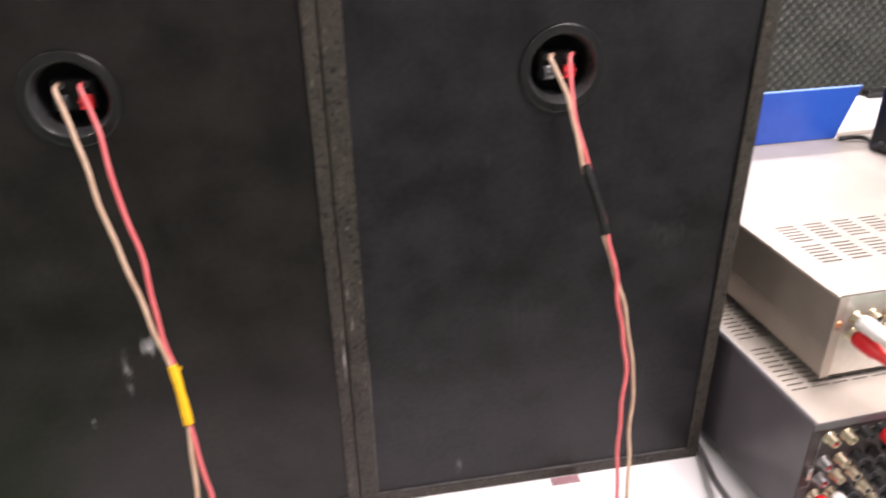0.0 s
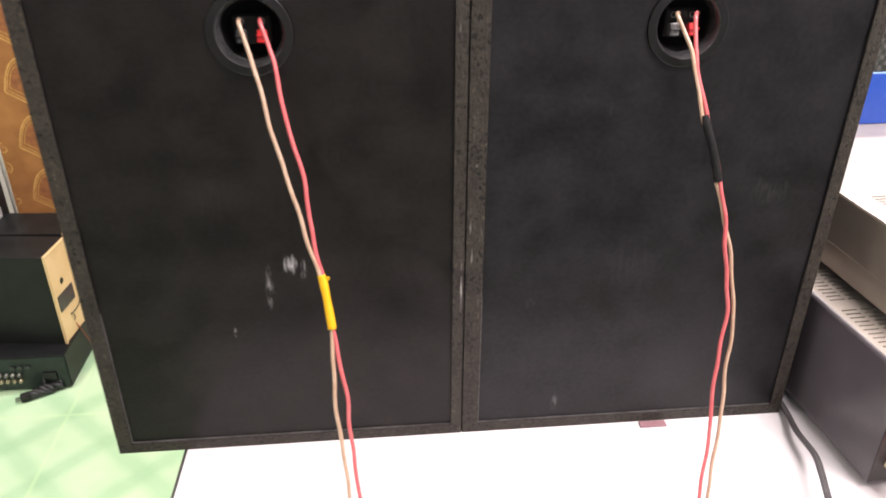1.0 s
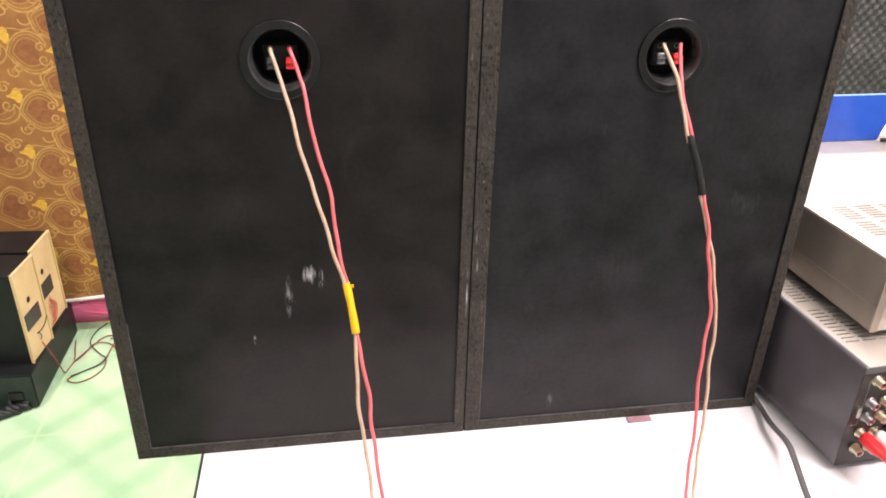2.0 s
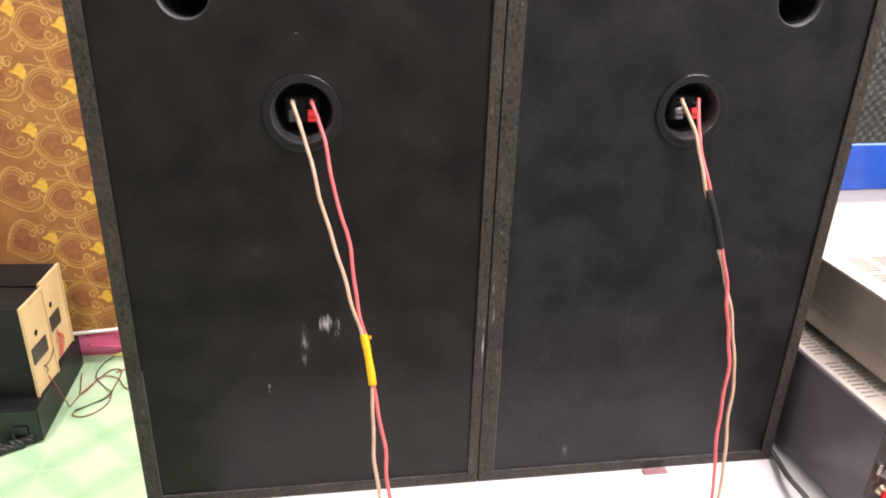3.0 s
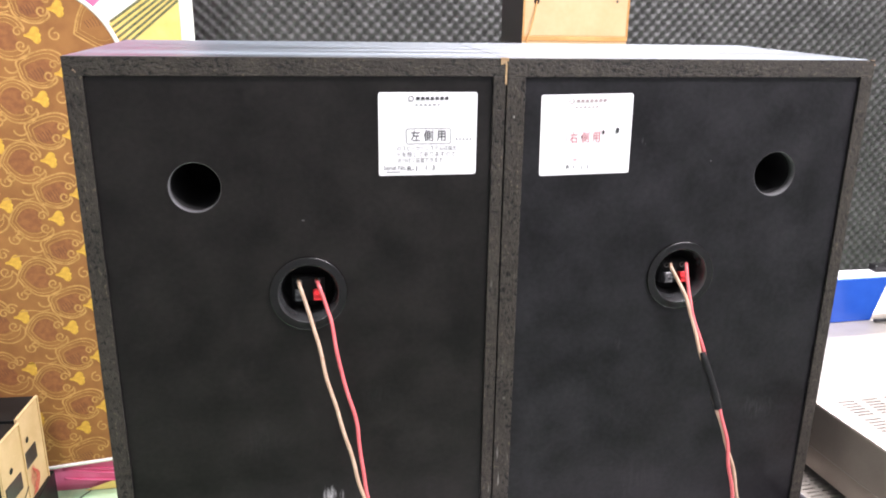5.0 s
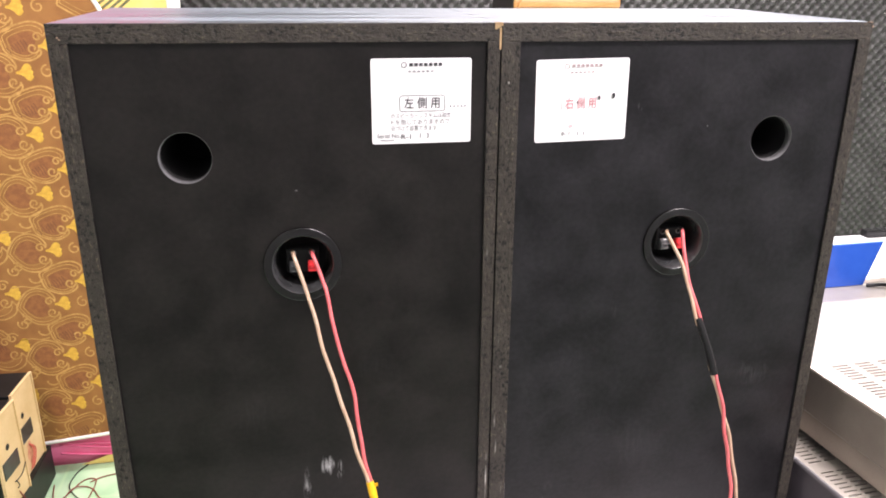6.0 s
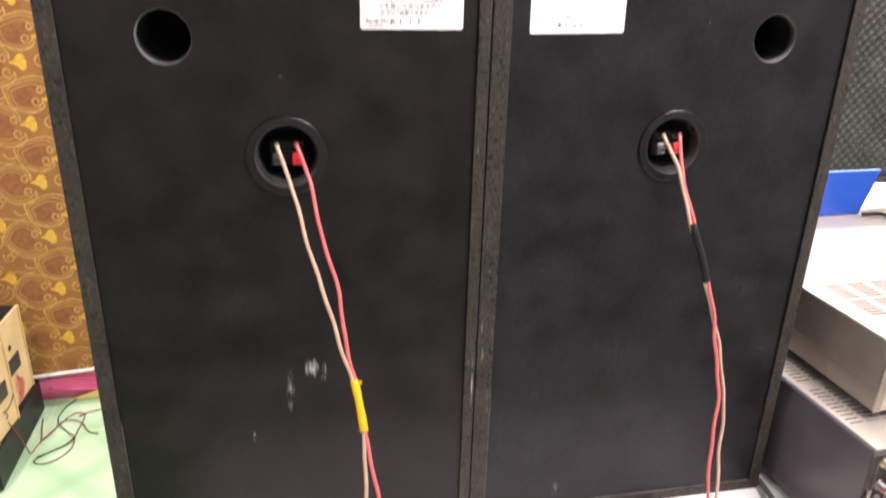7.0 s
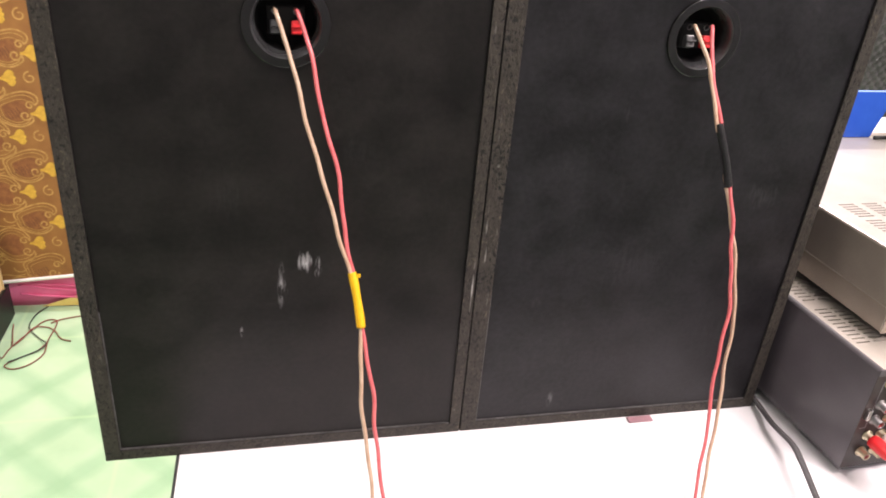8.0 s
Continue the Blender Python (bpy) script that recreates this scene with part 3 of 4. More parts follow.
def rating_label(side):
    x0, x1, z0, z1 = (-0.0835, -0.0185, 1.1805, 1.2345) if side < 0 else (0.0255, 0.0905, 1.1785, 1.2330)
    y = 0.0028
    lean = 0.0 if side < 0 else -0.9
    cx, cz = (x0 + x1) / 2, (z0 + z1) / 2
    owner = left_box if side < 0 else right_box
    turn = Matrix.Translation((cx, 0, cz)) @ pose(0, 0, 0, 0, lean, 0) @ Matrix.Translation((-cx, 0, -cz))
    sheet, rc = bmesh.new(), 0.0017
    round_rect = [(cx + sx * ((x1 - x0) / 2 - rc) + rc * math.cos(radians(a0 + 18 * q)), cz + sz * ((z1 - z0) / 2 - rc) + rc * math.sin(radians(a0 + 18 * q)))
                  for sx, sz, a0 in ((1, 1, 0), (-1, 1, 90), (-1, -1, 180), (1, -1, 270)) for q in range(6)]
    flat(sheet, round_rect, y - 0.0002)
    got = bmesh.ops.extrude_face_region(sheet, geom=sheet.faces[:])
    for v in got["geom"]:
        if isinstance(v, bmesh.types.BMVert):
            v.co.y = y + 0.0002
    lab = part("rating_label", moved(sheet, turn), LABEL_PAPER, owner, "white rating label lettered in " + ("black" if side < 0 else "red"))
    yt = y - 0.0006
    w = x1 - x0

    def put(name, bm, m, label=""):
        part(name, moved(bm, turn), m, lab, label)

    def bar(u, v, half, tall):
        return (x0 + (u - half) * w, x0 + (u + half) * w, yt, yt + 0.0002, z0 + v - tall / 2, z0 + v + tall / 2)

    ink, pale = (INK, PALE_INK) if side < 0 else (FADED_INK, FADED_INK)
    mark = bmesh.new()
    for k in range(7):
        a = 0.395 + 0.0485 * k
        box(x0 + (a - 0.017) * w, x0 + (a + 0.017) * w, yt, yt + 0.0002, z0 + 0.0492, z0 + 0.0511, bm=mark)
    ribbon(mark, [(x0 + 0.325 * w + 0.0016 * math.cos(q / 3), z0 + 0.0500 + 0.0016 * math.sin(q / 3)) for q in range(20)], 0.0005, yt)
    put("logo_mark", mark, ink, "maker's mark as plain dark shapes")
    bars = [(0.38 + 0.045 * k, 0.0460, 0.013, 0.0009) for k in range(6)]
    if side < 0:
        bars += [(0.79 + 0.037 * k, 0.0236, 0.008, 0.0012) for k in range(5)] + [(0.15, 0.0024, 0.07, 0.0006)]
    for row in bars:
        put("small_print", box(*bar(*row)), pale)
    zc = 0.0238 if side < 0 else 0.0232
    frame_pts = []
    hw, hh, rr = (0.0147, 0.0050, 0.0016) if side < 0 else (0.0135, 0.0047, 0.0014)
    mx = x0 + (0.505 if side < 0 else 0.49) * w
    for ox, oz, start in ((hw - rr, hh - rr, 0), (-hw + rr, hh - rr, 90), (-hw + rr, -hh + rr, 180), (hw - rr, -hh + rr, 270)):
        for k in range(7):
            a = radians(start + 15 * k)
            frame_pts.append((mx + ox + rr * math.cos(a), z0 + zc + 0.002 + oz + rr * math.sin(a)))
    rim = bmesh.new()
    ribbon(rim, frame_pts + frame_pts[:2], 0.0004, yt)
    put("lettering_frame", rim, INK if side < 0 else PALE_RED_INK)
    put("lettering", text_mesh("左 側 用" if side < 0 else "右 側 用", 0.0078, mx, z0 + zc - 0.0006, yt, 0.0232 if side < 0 else 0.0218), INK if side < 0 else RED_INK,
        "black characters" if side < 0 else "red characters")
    if side < 0:
        for k, (words, u, wide) in enumerate((("のスピーカーシステムは磁気", 0.49, 0.0395), ("ドを施してありますので", 0.48, 0.0385), ("近づけて設置できます", 0.42, 0.030))):
            put("small_print", text_mesh(words, 0.0037, x0 + u * w, z0 + 0.0166 - 0.0040 * k, yt, wide), GREY_INK)
        put("small_print", text_mesh("Serial No.", 0.0040, x0 + 0.165 * w, z0 + 0.0040, yt, 0.0150), GREY_INK)
        put("stamp", text_mesh("R-1", 0.0046, x0 + 0.345 * w, z0 + 0.0030, yt, 0.0064), INK)
        put("stamp", text_mesh("1  3", 0.0046, x0 + 0.52 * w, z0 + 0.0034, yt, 0.0060), INK)
    else:
        put("stamp", text_mesh("R-1", 0.0040, x0 + 0.34 * w, z0 + 0.0042, yt, 0.0055), INK)
        put("stamp", text_mesh("1 1", 0.0040, x0 + 0.50 * w, z0 + 0.0038, yt, 0.0046), INK)
        for u, v, r in ((0.685, 0.0288, 0.0011), (0.842, 0.0297, 0.0015), (0.45, 0.0262, 0.0006)):
            put("burn_spot", flat(bmesh.new(), [(x0 + u * w + 0.8 * r * math.cos(a / 2) * (1 + 0.2 * math.sin(a * 1.7)), z0 + v + 1.35 * r * math.sin(a / 2)) for a in range(12)], yt - 0.0002), INK)
        put("red_smudge", flat(bmesh.new(), [(x0 + 0.385 * w + 0.0016 * math.cos(a / 2) * (1 + 0.3 * math.sin(a * 2.3)), z0 + 0.0104 + 0.0011 * math.sin(a / 2)) for a in range(12)], yt), PALE_RED_INK)


rating_label(-1)
rating_label(1)


# ---- speaker wires ----
def along(points, a, b):
    """The stretch of a line between two heights."""
    return [q for q in smooth_line(points, 8) if b <= q.z <= a]


def wire_pair(beige, red, wrap_top, wrap_bottom, wrap, label, wrap_label):
    t = thing("speaker_wire", beige[-1], label, "speaker wire", "wires of the loudspeakers")
    r = 0.00132
    beige, red = ([Vector(p) + Vector((0.00035 * math.sin(p.z * 190 + ph) + 0.00035 * math.sin(p.z * 83 + 2 * ph), 0, 0)) * (0.784 < p.z < 1.09) for p in smooth_line(line, 4)] for line, ph in ((beige, 0.0), (red, 1.9)))
    part("beige_strand", tube(beige, r), BEIGE_WIRE, t, "beige translucent strand", True)
    part("red_strand", tube(red, r), RED_WIRE, t, "red plastic strand", True)
    for line in (beige, red):
        a, b = Vector(line[0]), Vector(line[1])
        part("bare_end", tube([a + (a - b).normalized() * 0.006, a], 0.0011, 8, 0), COPPER, t, "bare copper end", True)
    mid = [(a + b) / 2 for a, b in zip(along(beige, wrap_top, wrap_bottom), along(red, wrap_top, wrap_bottom))]
    part("tape_wrap", tube(mid, lambda s: 0.0025 + 0.0003 * math.sin(9 * s) * (1 - s) + 0.0003 * s, 14, 0), wrap, t, wrap_label, True)
    return t


L_BEIGE = [(-0.1385, 0.010, 1.1075), (-0.1375, 0.001, 1.1065), (-0.134, -0.004, 1.096), (-0.129, -0.012, 1.079), (-0.124, -0.021, 1.058), (-0.114, -0.035, 1.022), (-0.105, -0.046, 0.988), (-0.0985, -0.053, 0.968),
           (-0.0945, -0.060, 0.950), (-0.0925, -0.067, 0.932), (-0.092, -0.079, 0.897), (-0.091, -0.087, 0.874), (-0.088, -0.097, 0.848), (-0.083, -0.118, 0.80), (-0.081, -0.132, 0.7825), (-0.079, -0.147, 0.7825), (-0.078, -0.1535, 0.776), (-0.077, -0.155, 0.74), (-0.072, -0.157, 0.5), (-0.06, -0.16, 0.1), (-0.055, -0.175, 0.004), (-0.03, -0.25, 0.002)]
L_RED = [(-0.1262, 0.010, 1.1075), (-0.125, 0.001, 1.1065), (-0.121, -0.004, 1.095), (-0.116, -0.013, 1.077), (-0.113, -0.022, 1.055), (-0.104, -0.036, 1.020), (-0.100, -0.048, 0.984), (-0.0965, -0.053, 0.966),
         (-0.0935, -0.060, 0.950), (-0.0910, -0.067, 0.932), (-0.085, -0.081, 0.893), (-0.084, -0.088, 0.870), (-0.081, -0.098, 0.847), (-0.077, -0.118, 0.80), (-0.075, -0.132, 0.7825), (-0.073, -0.147, 0.7825), (-0.072, -0.1535, 0.776), (-0.071, -0.155, 0.74), (-0.066, -0.157, 0.5), (-0.054, -0.16, 0.1), (-0.049, -0.175, 0.004), (-0.022, -0.25, 0.002)]
R_BEIGE = [(0.1343, 0.010, 1.1075), (0.1305, 0.002, 1.108), (0.134, -0.004, 1.099), (0.138, -0.011, 1.088), (0.140, -0.018, 1.074), (0.1435, -0.028, 1.054), (0.150, -0.035, 1.033), (0.1545, -0.040, 1.013),
           (0.162, -0.045, 0.989), (0.169, -0.050, 0.966), (0.1725, -0.056, 0.939), (0.175, -0.062, 0.913), (0.173, -0.068, 0.887), (0.171, -0.078, 0.852), (0.166, -0.091, 0.813), (0.161, -0.106, 0.7825), (0.152, -0.145, 0.7825), (0.150, -0.1535, 0.776), (0.149, -0.155, 0.74), (0.148, -0.157, 0.5), (0.146, -0.16, 0.1), (0.144, -0.175, 0.004), (0.13, -0.25, 0.002)]
R_RED = [(0.1467, 0.010, 1.1075), (0.142, 0.001, 1.108), (0.141, -0.005, 1.098), (0.141, -0.014, 1.082), (0.144, -0.023, 1.065), (0.1465, -0.029, 1.052), (0.1515, -0.036, 1.033), (0.157, -0.041, 1.013),
         (0.1625, -0.047, 0.989), (0.1635, -0.052, 0.969), (0.167, -0.056, 0.947), (0.170, -0.060, 0.926), (0.166, -0.067, 0.896), (0.164, -0.074, 0.865), (0.164, -0.082, 0.840), (0.159, -0.092, 0.810), (0.155, -0.106, 0.7825), (0.146, -0.145, 0.7825), (0.144, -0.1535, 0.776), (0.143, -0.155, 0.74), (0.142, -0.157, 0.5), (0.140, -0.16, 0.1), (0.138, -0.175, 0.004), (0.122, -0.25, 0.002)]
wire = wire_pair(L_BEIGE, L_RED, 0.965, 0.931, YELLOW_TAPE, "twin red and beige speaker wire wrapped in yellow tape", "yellow tape wrapped round both strands")
part("tape_flag", box(-0.0938, -0.0917, -0.0562, -0.0556, 0.9622, 0.9646), YELLOW_TAPE, wire, "loose end of the yellow tape")
wire_pair(R_BEIGE, R_RED, 1.053, 1.011, BLACK_TAPE, "twin red and beige speaker wire wrapped in black tape", "black tape wrapped round both strands")


def pink_pad():
    t = part("foot_pad", box(0.1475, 0.1695, -0.0075, -0.0008, 0.7801, 0.7818, 0.0005), PINK_PAD, None)
    tagged(t, "dull pink foot pad on the table by the loudspeaker", "foot pad")


pink_pad()


# ---- amplifiers ----
def slotted_plate(xs, ys, x0, x1, y0, y1, z, deep=0.0012):
    """A plate with slots through it: xs and ys are rows of (start, end)."""
    gx = sorted({x0, x1, *(v for s in xs for v in s)})
    gy = sorted({y0, y1, *(v for s in ys for v in s)})
    bm = bmesh.new()
    at = {}

    def v(i, j, low):
        if (i, j, low) not in at:
            at[i, j, low] = bm.verts.new((gx[i], gy[j], z - deep * low))
        return at[i, j, low]

    def is_slot(i, j):
        return any(s[0] == gx[i] for s in xs) and any(s[0] == gy[j] for s in ys) and 0 <= i < len(gx) - 1 and 0 <= j < len(gy) - 1

    for i in range(len(gx) - 1):
        for j in range(len(gy) - 1):
            if is_slot(i, j):
                c = [(i, j), (i + 1, j), (i + 1, j + 1), (i, j + 1)]
                for a, b in zip(c, c[1:] + c[:1]):
                    bm.faces.new((v(*a, 0), v(*b, 0), v(*b, 1), v(*a, 1)))
            else:
                bm.faces.new((v(i, j, 0), v(i + 1, j, 0), v(i + 1, j + 1, 0), v(i, j + 1, 0)))
    return bm


def rca_socket(x, z, y, turn, parent, ring, core):
    s = lathe(0, 0, [(0.0046, 0.0), (0.0046, -0.0012), (0.0034, -0.0014), (0.0033, -0.0075), (0.0027, -0.0075), (0.0026, -0.004)], 18)
    ob = part("input_socket", moved(s, turn @ Matrix.Translation((x, y, z))), ring, parent, "black plastic phono socket" if ring is BLACK_PLASTIC else "worn metal phono socket", True)
    c = lathe(0, 0, [(0.0029, -0.0068), (0.0012, -0.0068), (0.0011, -0.003)], 14)
    part("socket_core", moved(c, turn @ Matrix.Translation((x, y, z))), core, ob, smooth=True)
    return ob


def phono_plug(x, z, y, turn, m, lead, label, parent):
    """A moulded plug on its socket, with its lead."""
    body = lathe(0, 0, [(0.0052, -0.0062), (0.0056, -0.010), (0.0054, -0.022), (0.0040, -0.026), (0.0030, -0.034), (0.0022, -0.038)], 16, True)
    ob = part("phono_plug", moved(body, turn @ Matrix.Translation((x, y, z))), m, parent, label, True)
    p = [turn @ Vector((x + dx, y - 0.037 - dy, z + dz)) for dx, dy, dz in lead]
    part("lead", tube(p, 0.0021), CABLE_BLACK, ob, smooth=True)


def upper_amplifier():
    turn = pose(0.3145, -0.0525, 0, 0, 0, 2.6)
    w, d, z0, z1 = 0.36, 0.268, 0.8925, 0.957
    t = thing("amplifier", turn @ Vector((w / 2, d / 2, 0.887)), "champagne metal amplifier with slotted lid, on the darker amplifier", "amplifier", "stacked amplifiers")
    body = box(0.003, w - 0.003, 0.0012, d - 0.002, z0 + 0.0005, z1 - 0.003)
    # Blackened body under the lid stands for the shade in its slots.
    part("chassis", moved(body, turn), CAVITY_SHADE, t)
    cols = [(0.0195 + 0.0242 * k, 0.0357 + 0.0242 * k) for k in range(13)]
    rows = [(y0 + 0.0046 * k, y0 + 0.0046 * k + 0.0021) for y0 in (0.0415, 0.0730) for k in range(6)]
    lid = slotted_plate(cols, rows, 0.002, w - 0.002, 0.0, d - 0.004, z1)
    # The lid takes the lit tone, the sides and front the shaded one.
    lid = part("lid", moved(lid, turn), CHAMPAGNE_LIT, t, "slotted champagne lid")
    for x, out in ((0.0, 1), (w, -1)):
        b = bmesh.new()
        prof = [(0.002, z1), (0.0008, z1 - 0.0006), (0.0, z1 - 0.0022), (0.0, z0 + 0.0225), (0.0022, z0 + 0.0200), (0.0022, z0)]
        for (a, p), (c, q) in zip(prof, prof[1:]):
            b.faces.new([b.verts.new(v) for v in ((x + out * a, 0, p), (x + out * c, 0, q), (x + out * c, d - 0.004, q), (x + out * a, d - 0.004, p))])
        bmesh.ops.remove_doubles(b, verts=b.verts[:], dist=1e-5)
        part("side_cover", moved(b, turn), CHAMPAGNE_SHADED, lid, "creased champagne side")
    rear = part("rear_plate", moved(box(0.0012, w - 0.0012, -0.0004, 0.0012, z0 + 0.0006, z1 - 0.0012, 0.0003), turn), REAR_ZINC, t, "bright zinc rear plate")
    part("rear_flange", moved(box(0.0002, 0.0075, -0.0012, -0.0004, z0, z1 - 0.0006, 0.0004), turn), CHAMPAGNE_SHADED, rear, "folded edge of the lid")
    screw = lathe(0.004, 0.0, [(0.0026, -0.0012), (0.0024, -0.0024), (0.0012, -0.0030), (0.0003, -0.0030)], 16)
    part("screw", moved(screw, turn @ Matrix.Translation((0, 0, 0.936))), COPPER, rear, "brass-coloured screw", True)
    part("front_panel", moved(box(0, w, d - 0.0035, d + 0.008, z0 - 0.001, z1 + 0.0006, 0.0012), turn), CHAMPAGNE_SHADED, t)
    for x in (0.035, w - 0.035):
        for y in (0.035, d - 0.035):
            part("foot", moved(box(x - 0.012, x + 0.012, y - 0.012, y + 0.012, 0.8868, z0, 0.002), turn), BLACK_PLASTIC, t, "black rubber foot")
    for k in range(4):
        x = 0.0165 + 0.0125 * k
        for z, m, name in ((0.9395, WHITE_RUBBER, "white moulded phono plug"), (0.9265, RED_PLASTIC, "red moulded phono plug")):
            rca_socket(x, z, -0.0004, turn, rear, GOLD, DARK_RED if m is RED_PLASTIC else GREY_CLIP)
            if k == 0:
                phono_plug(x, z, -0.0004, turn, m, [(0, 0, 0), (0.004, 0.012, -0.004), (0.016, 0.022, -0.018), (0.04, 0.02, -0.05), (0.07, 0.0, -0.075)], name, rear)
    return t


def lower_amplifier():
    turn = pose(0.2905, -0.0875, 0, 0, 0, 3.2)
    w, d, z0, z1 = 0.38, 0.30, 0.787, 0.885
    t = thing("amplifier", turn @ Vector((w / 2, d / 2, 0.78)), "silver-topped amplifier with dark sides and many rear sockets, on the table", "amplifier", "stacked amplifiers")
    # Near-black body: the slots' darkness is its colour.
    part("chassis", moved(box(0.003, w - 0.003, 0.0012, d - 0.004, z0, z1 - 0.003), turn), CAVITY_SHADE, t)
    cols = [(0.008 + 0.0158 * k, 0.0205 + 0.0158 * k) for k in range(22)]
    rows = [(y0 + 0.0053 * k, y0 + 0.0053 * k + 0.0016) for y0 in (0.033, 0.096) for k in range(10)]
    part("lid", moved(slotted_plate(cols, rows, 0.0030, w - 0.0030, 0.0, d - 0.006, z1), turn), SILVER_TOP, t, "silver slotted lid")
    for x, out in ((0.0, 1), (w, -1)):
        b = bmesh.new()
        prof = [(0.0030, z1), (0.0018, z1 - 0.0003), (0.0008, z1 - 0.0011), (0.0, z1 - 0.0026), (0.0, z0 + 0.004), (0.0008, z0)]
        for (a, p), (c, q) in zip(prof, prof[1:]):
            b.faces.new([b.verts.new(v) for v in ((x + out * a, 0, p), (x + out * c, 0, q), (x + out * c, d - 0.006, q), (x + out * a, d - 0.006, p))])
        bmesh.ops.remove_doubles(b, verts=b.verts[:], dist=1e-5)
        part("side_cover", moved(b, turn), DARK_SIDE, t, "dark grey metal side")
    part("lid_edge", moved(box(0.0, w, -0.0008, 0.0008, z1 - 0.006, z1 - 0.0002, 0.0003), turn), DARK_SIDE, t)
    rear = part("rear_plate", moved(box(0.001, w - 0.001, 0.0004, 0.0016, z0 + 0.0004, z1 - 0.006), turn), REAR_BLACK, t, "black rear plate with rows of phono sockets")
    strip = bmesh.new()
    ribbon(strip, [(0.0085, z1 - 0.012), (0.0085, z0 + 0.042)], 0.0006, -0.0001)
    ribbon(strip, [(0.0085, z1 - 0.012), (0.09, z1 - 0.012)], 0.0006, -0.0001)
    ribbon(strip, [(0.0085, z0 + 0.042), (0.003, z0 + 0.042)], 0.0006, -0.0001)
    part("printed_lines", moved(strip, turn), PALE_INK, rear, "thin white printed lines")
    part("front_panel", moved(box(-0.001, w + 0.001, d - 0.006, d, z0 - 0.002, z1 + 0.001, 0.0015), turn), SILVER_TOP, t)
    for x in (0.03, w - 0.03):
        for y in (0.03, d - 0.03):
            part("foot", moved(box(x - 0.014, x + 0.014, y - 0.014, y + 0.014, 0.7802, z0, 0.0015), turn), BLACK_PLASTIC, t, "black rubber foot")
    for k in range(9):
        for j, z in enumerate((0.871, 0.8505, 0.836, 0.820, 0.804)):
            x = 0.0145 + 0.0128 * k
            if (k, j) in ((0, 3), (1, 3), (3, 0), (4, 0)):
                phono_plug(x, z, 0.0004, turn, RED_PLASTIC if (k, j) != (1, 3) else WHITE_RUBBER,
                           [(0, 0, 0), (0.004, 0.010, -0.004), (0.012, 0.020, -0.014), (0.03, 0.026, -0.03), (0.06, 0.02, (0.785 - z) * 0.9)], "red moulded phono plug" if (k, j) != (1, 3) else "white moulded phono plug", rear)
            ring = BLACK_PLASTIC if k > 1 and (k * 3 + j) % 4 else (DULL_NICKEL if k == 0 and j in (1, 2) else GOLD)
            rca_socket(x, z, 0.0004, turn, rear, ring, GREY_CLIP if k > 1 else (DARK_RED if k == 0 else GOLD))
    lever = box(0.0034, 0.0066, -0.003, 0.0006, 0.838, 0.848, 0.0006)
    part("ground_terminal", moved(lever, turn), NICKEL, rear, "small metal ground terminal")
    return t


lower_amplifier()
upper_amplifier()


def blue_sheet():
    bm = bmesh.new()
    out = [(0.335, 0.9), (0.501, 0.9), (0.523, 0.9502), (0.335, 0.9502)]
    a = [bm.verts.new((x, 0.0, z - 0.9)) for x, z in out]
    bm.faces.new(a)
    got = bmesh.ops.extrude_face_region(bm, geom=bm.faces[:])
    for v in got["geom"]:
        if isinstance(v, bmesh.types.BMVert):
            v.co.y += 0.003
    bmesh.ops.bevel(bm, geom=bm.edges[:], offset=0.0007, segments=2, affect="EDGES")
    ob = part("plastic_sheet", moved(bm, pose(0, 0.203, 0.9574, -6, 0, 1.5)), BLUE_PLASTIC, None)
    tagged(ob, "blue plastic sheet standing on the champagne amplifier", "plastic sheet")
    # Added strip: the bright, lit top edge is given as a paler colour.
    part("top_edge", moved(box(0.3355, 0.5225, -0.0002, 0.0032, 0.0496, 0.0508, 0.0004), pose(0, 0.203, 0.9574, -6, 0, 1.5)), BLUE_EDGE_LIT, ob, "pale blue strip added for the lit top edge")


blue_sheet()


def loose_cable(name, lines, r, m, label, category):
    t = thing(name, lines[0][0], label, category)
    for line in lines:
        part("cord", tube(line, r), m, t, smooth=True)
    return t


loose_cable("power_cable", [[(0.2775 + dx, 0.05, 0.7825), (0.271 + dx, -0.003, 0.7865 - dz), (0.263 + dx, -0.035, 0.792 - dz), (0.2595 + dx, -0.065, 0.797 - dz), (0.2535 + dx, -0.085, 0.798 - dz),
                             (0.2435 + dx, -0.115, 0.797 - dz), (0.238 + dx, -0.14, 0.792 - dz), (0.235 + dx, -0.158, 0.778), (0.234 + dx, -0.164, 0.74), (0.232 + dx, -0.168, 0.5), (0.230 + dx, -0.172, 0.1), (0.230 + dx, -0.185, 0.004), (0.24 + dx, -0.28, 0.002)] for dx, dz in ((0.0, 0.0), (0.0026, 0.0008))],
            0.0016, CABLE_GREY, "dark grey twin power cable arching over the white table", "cable")
loose_cable("cable", [[(0.500, 0.2095, 0.9595), (0.52, 0.206, 0.9605), (0.524, 0.196, 0.9600), (0.515, 0.182, 0.9610), (0.513, 0.170, 0.966)]], 0.0022, CABLE_BLACK, "short dark cable on top of the champagne amplifier", "cable")


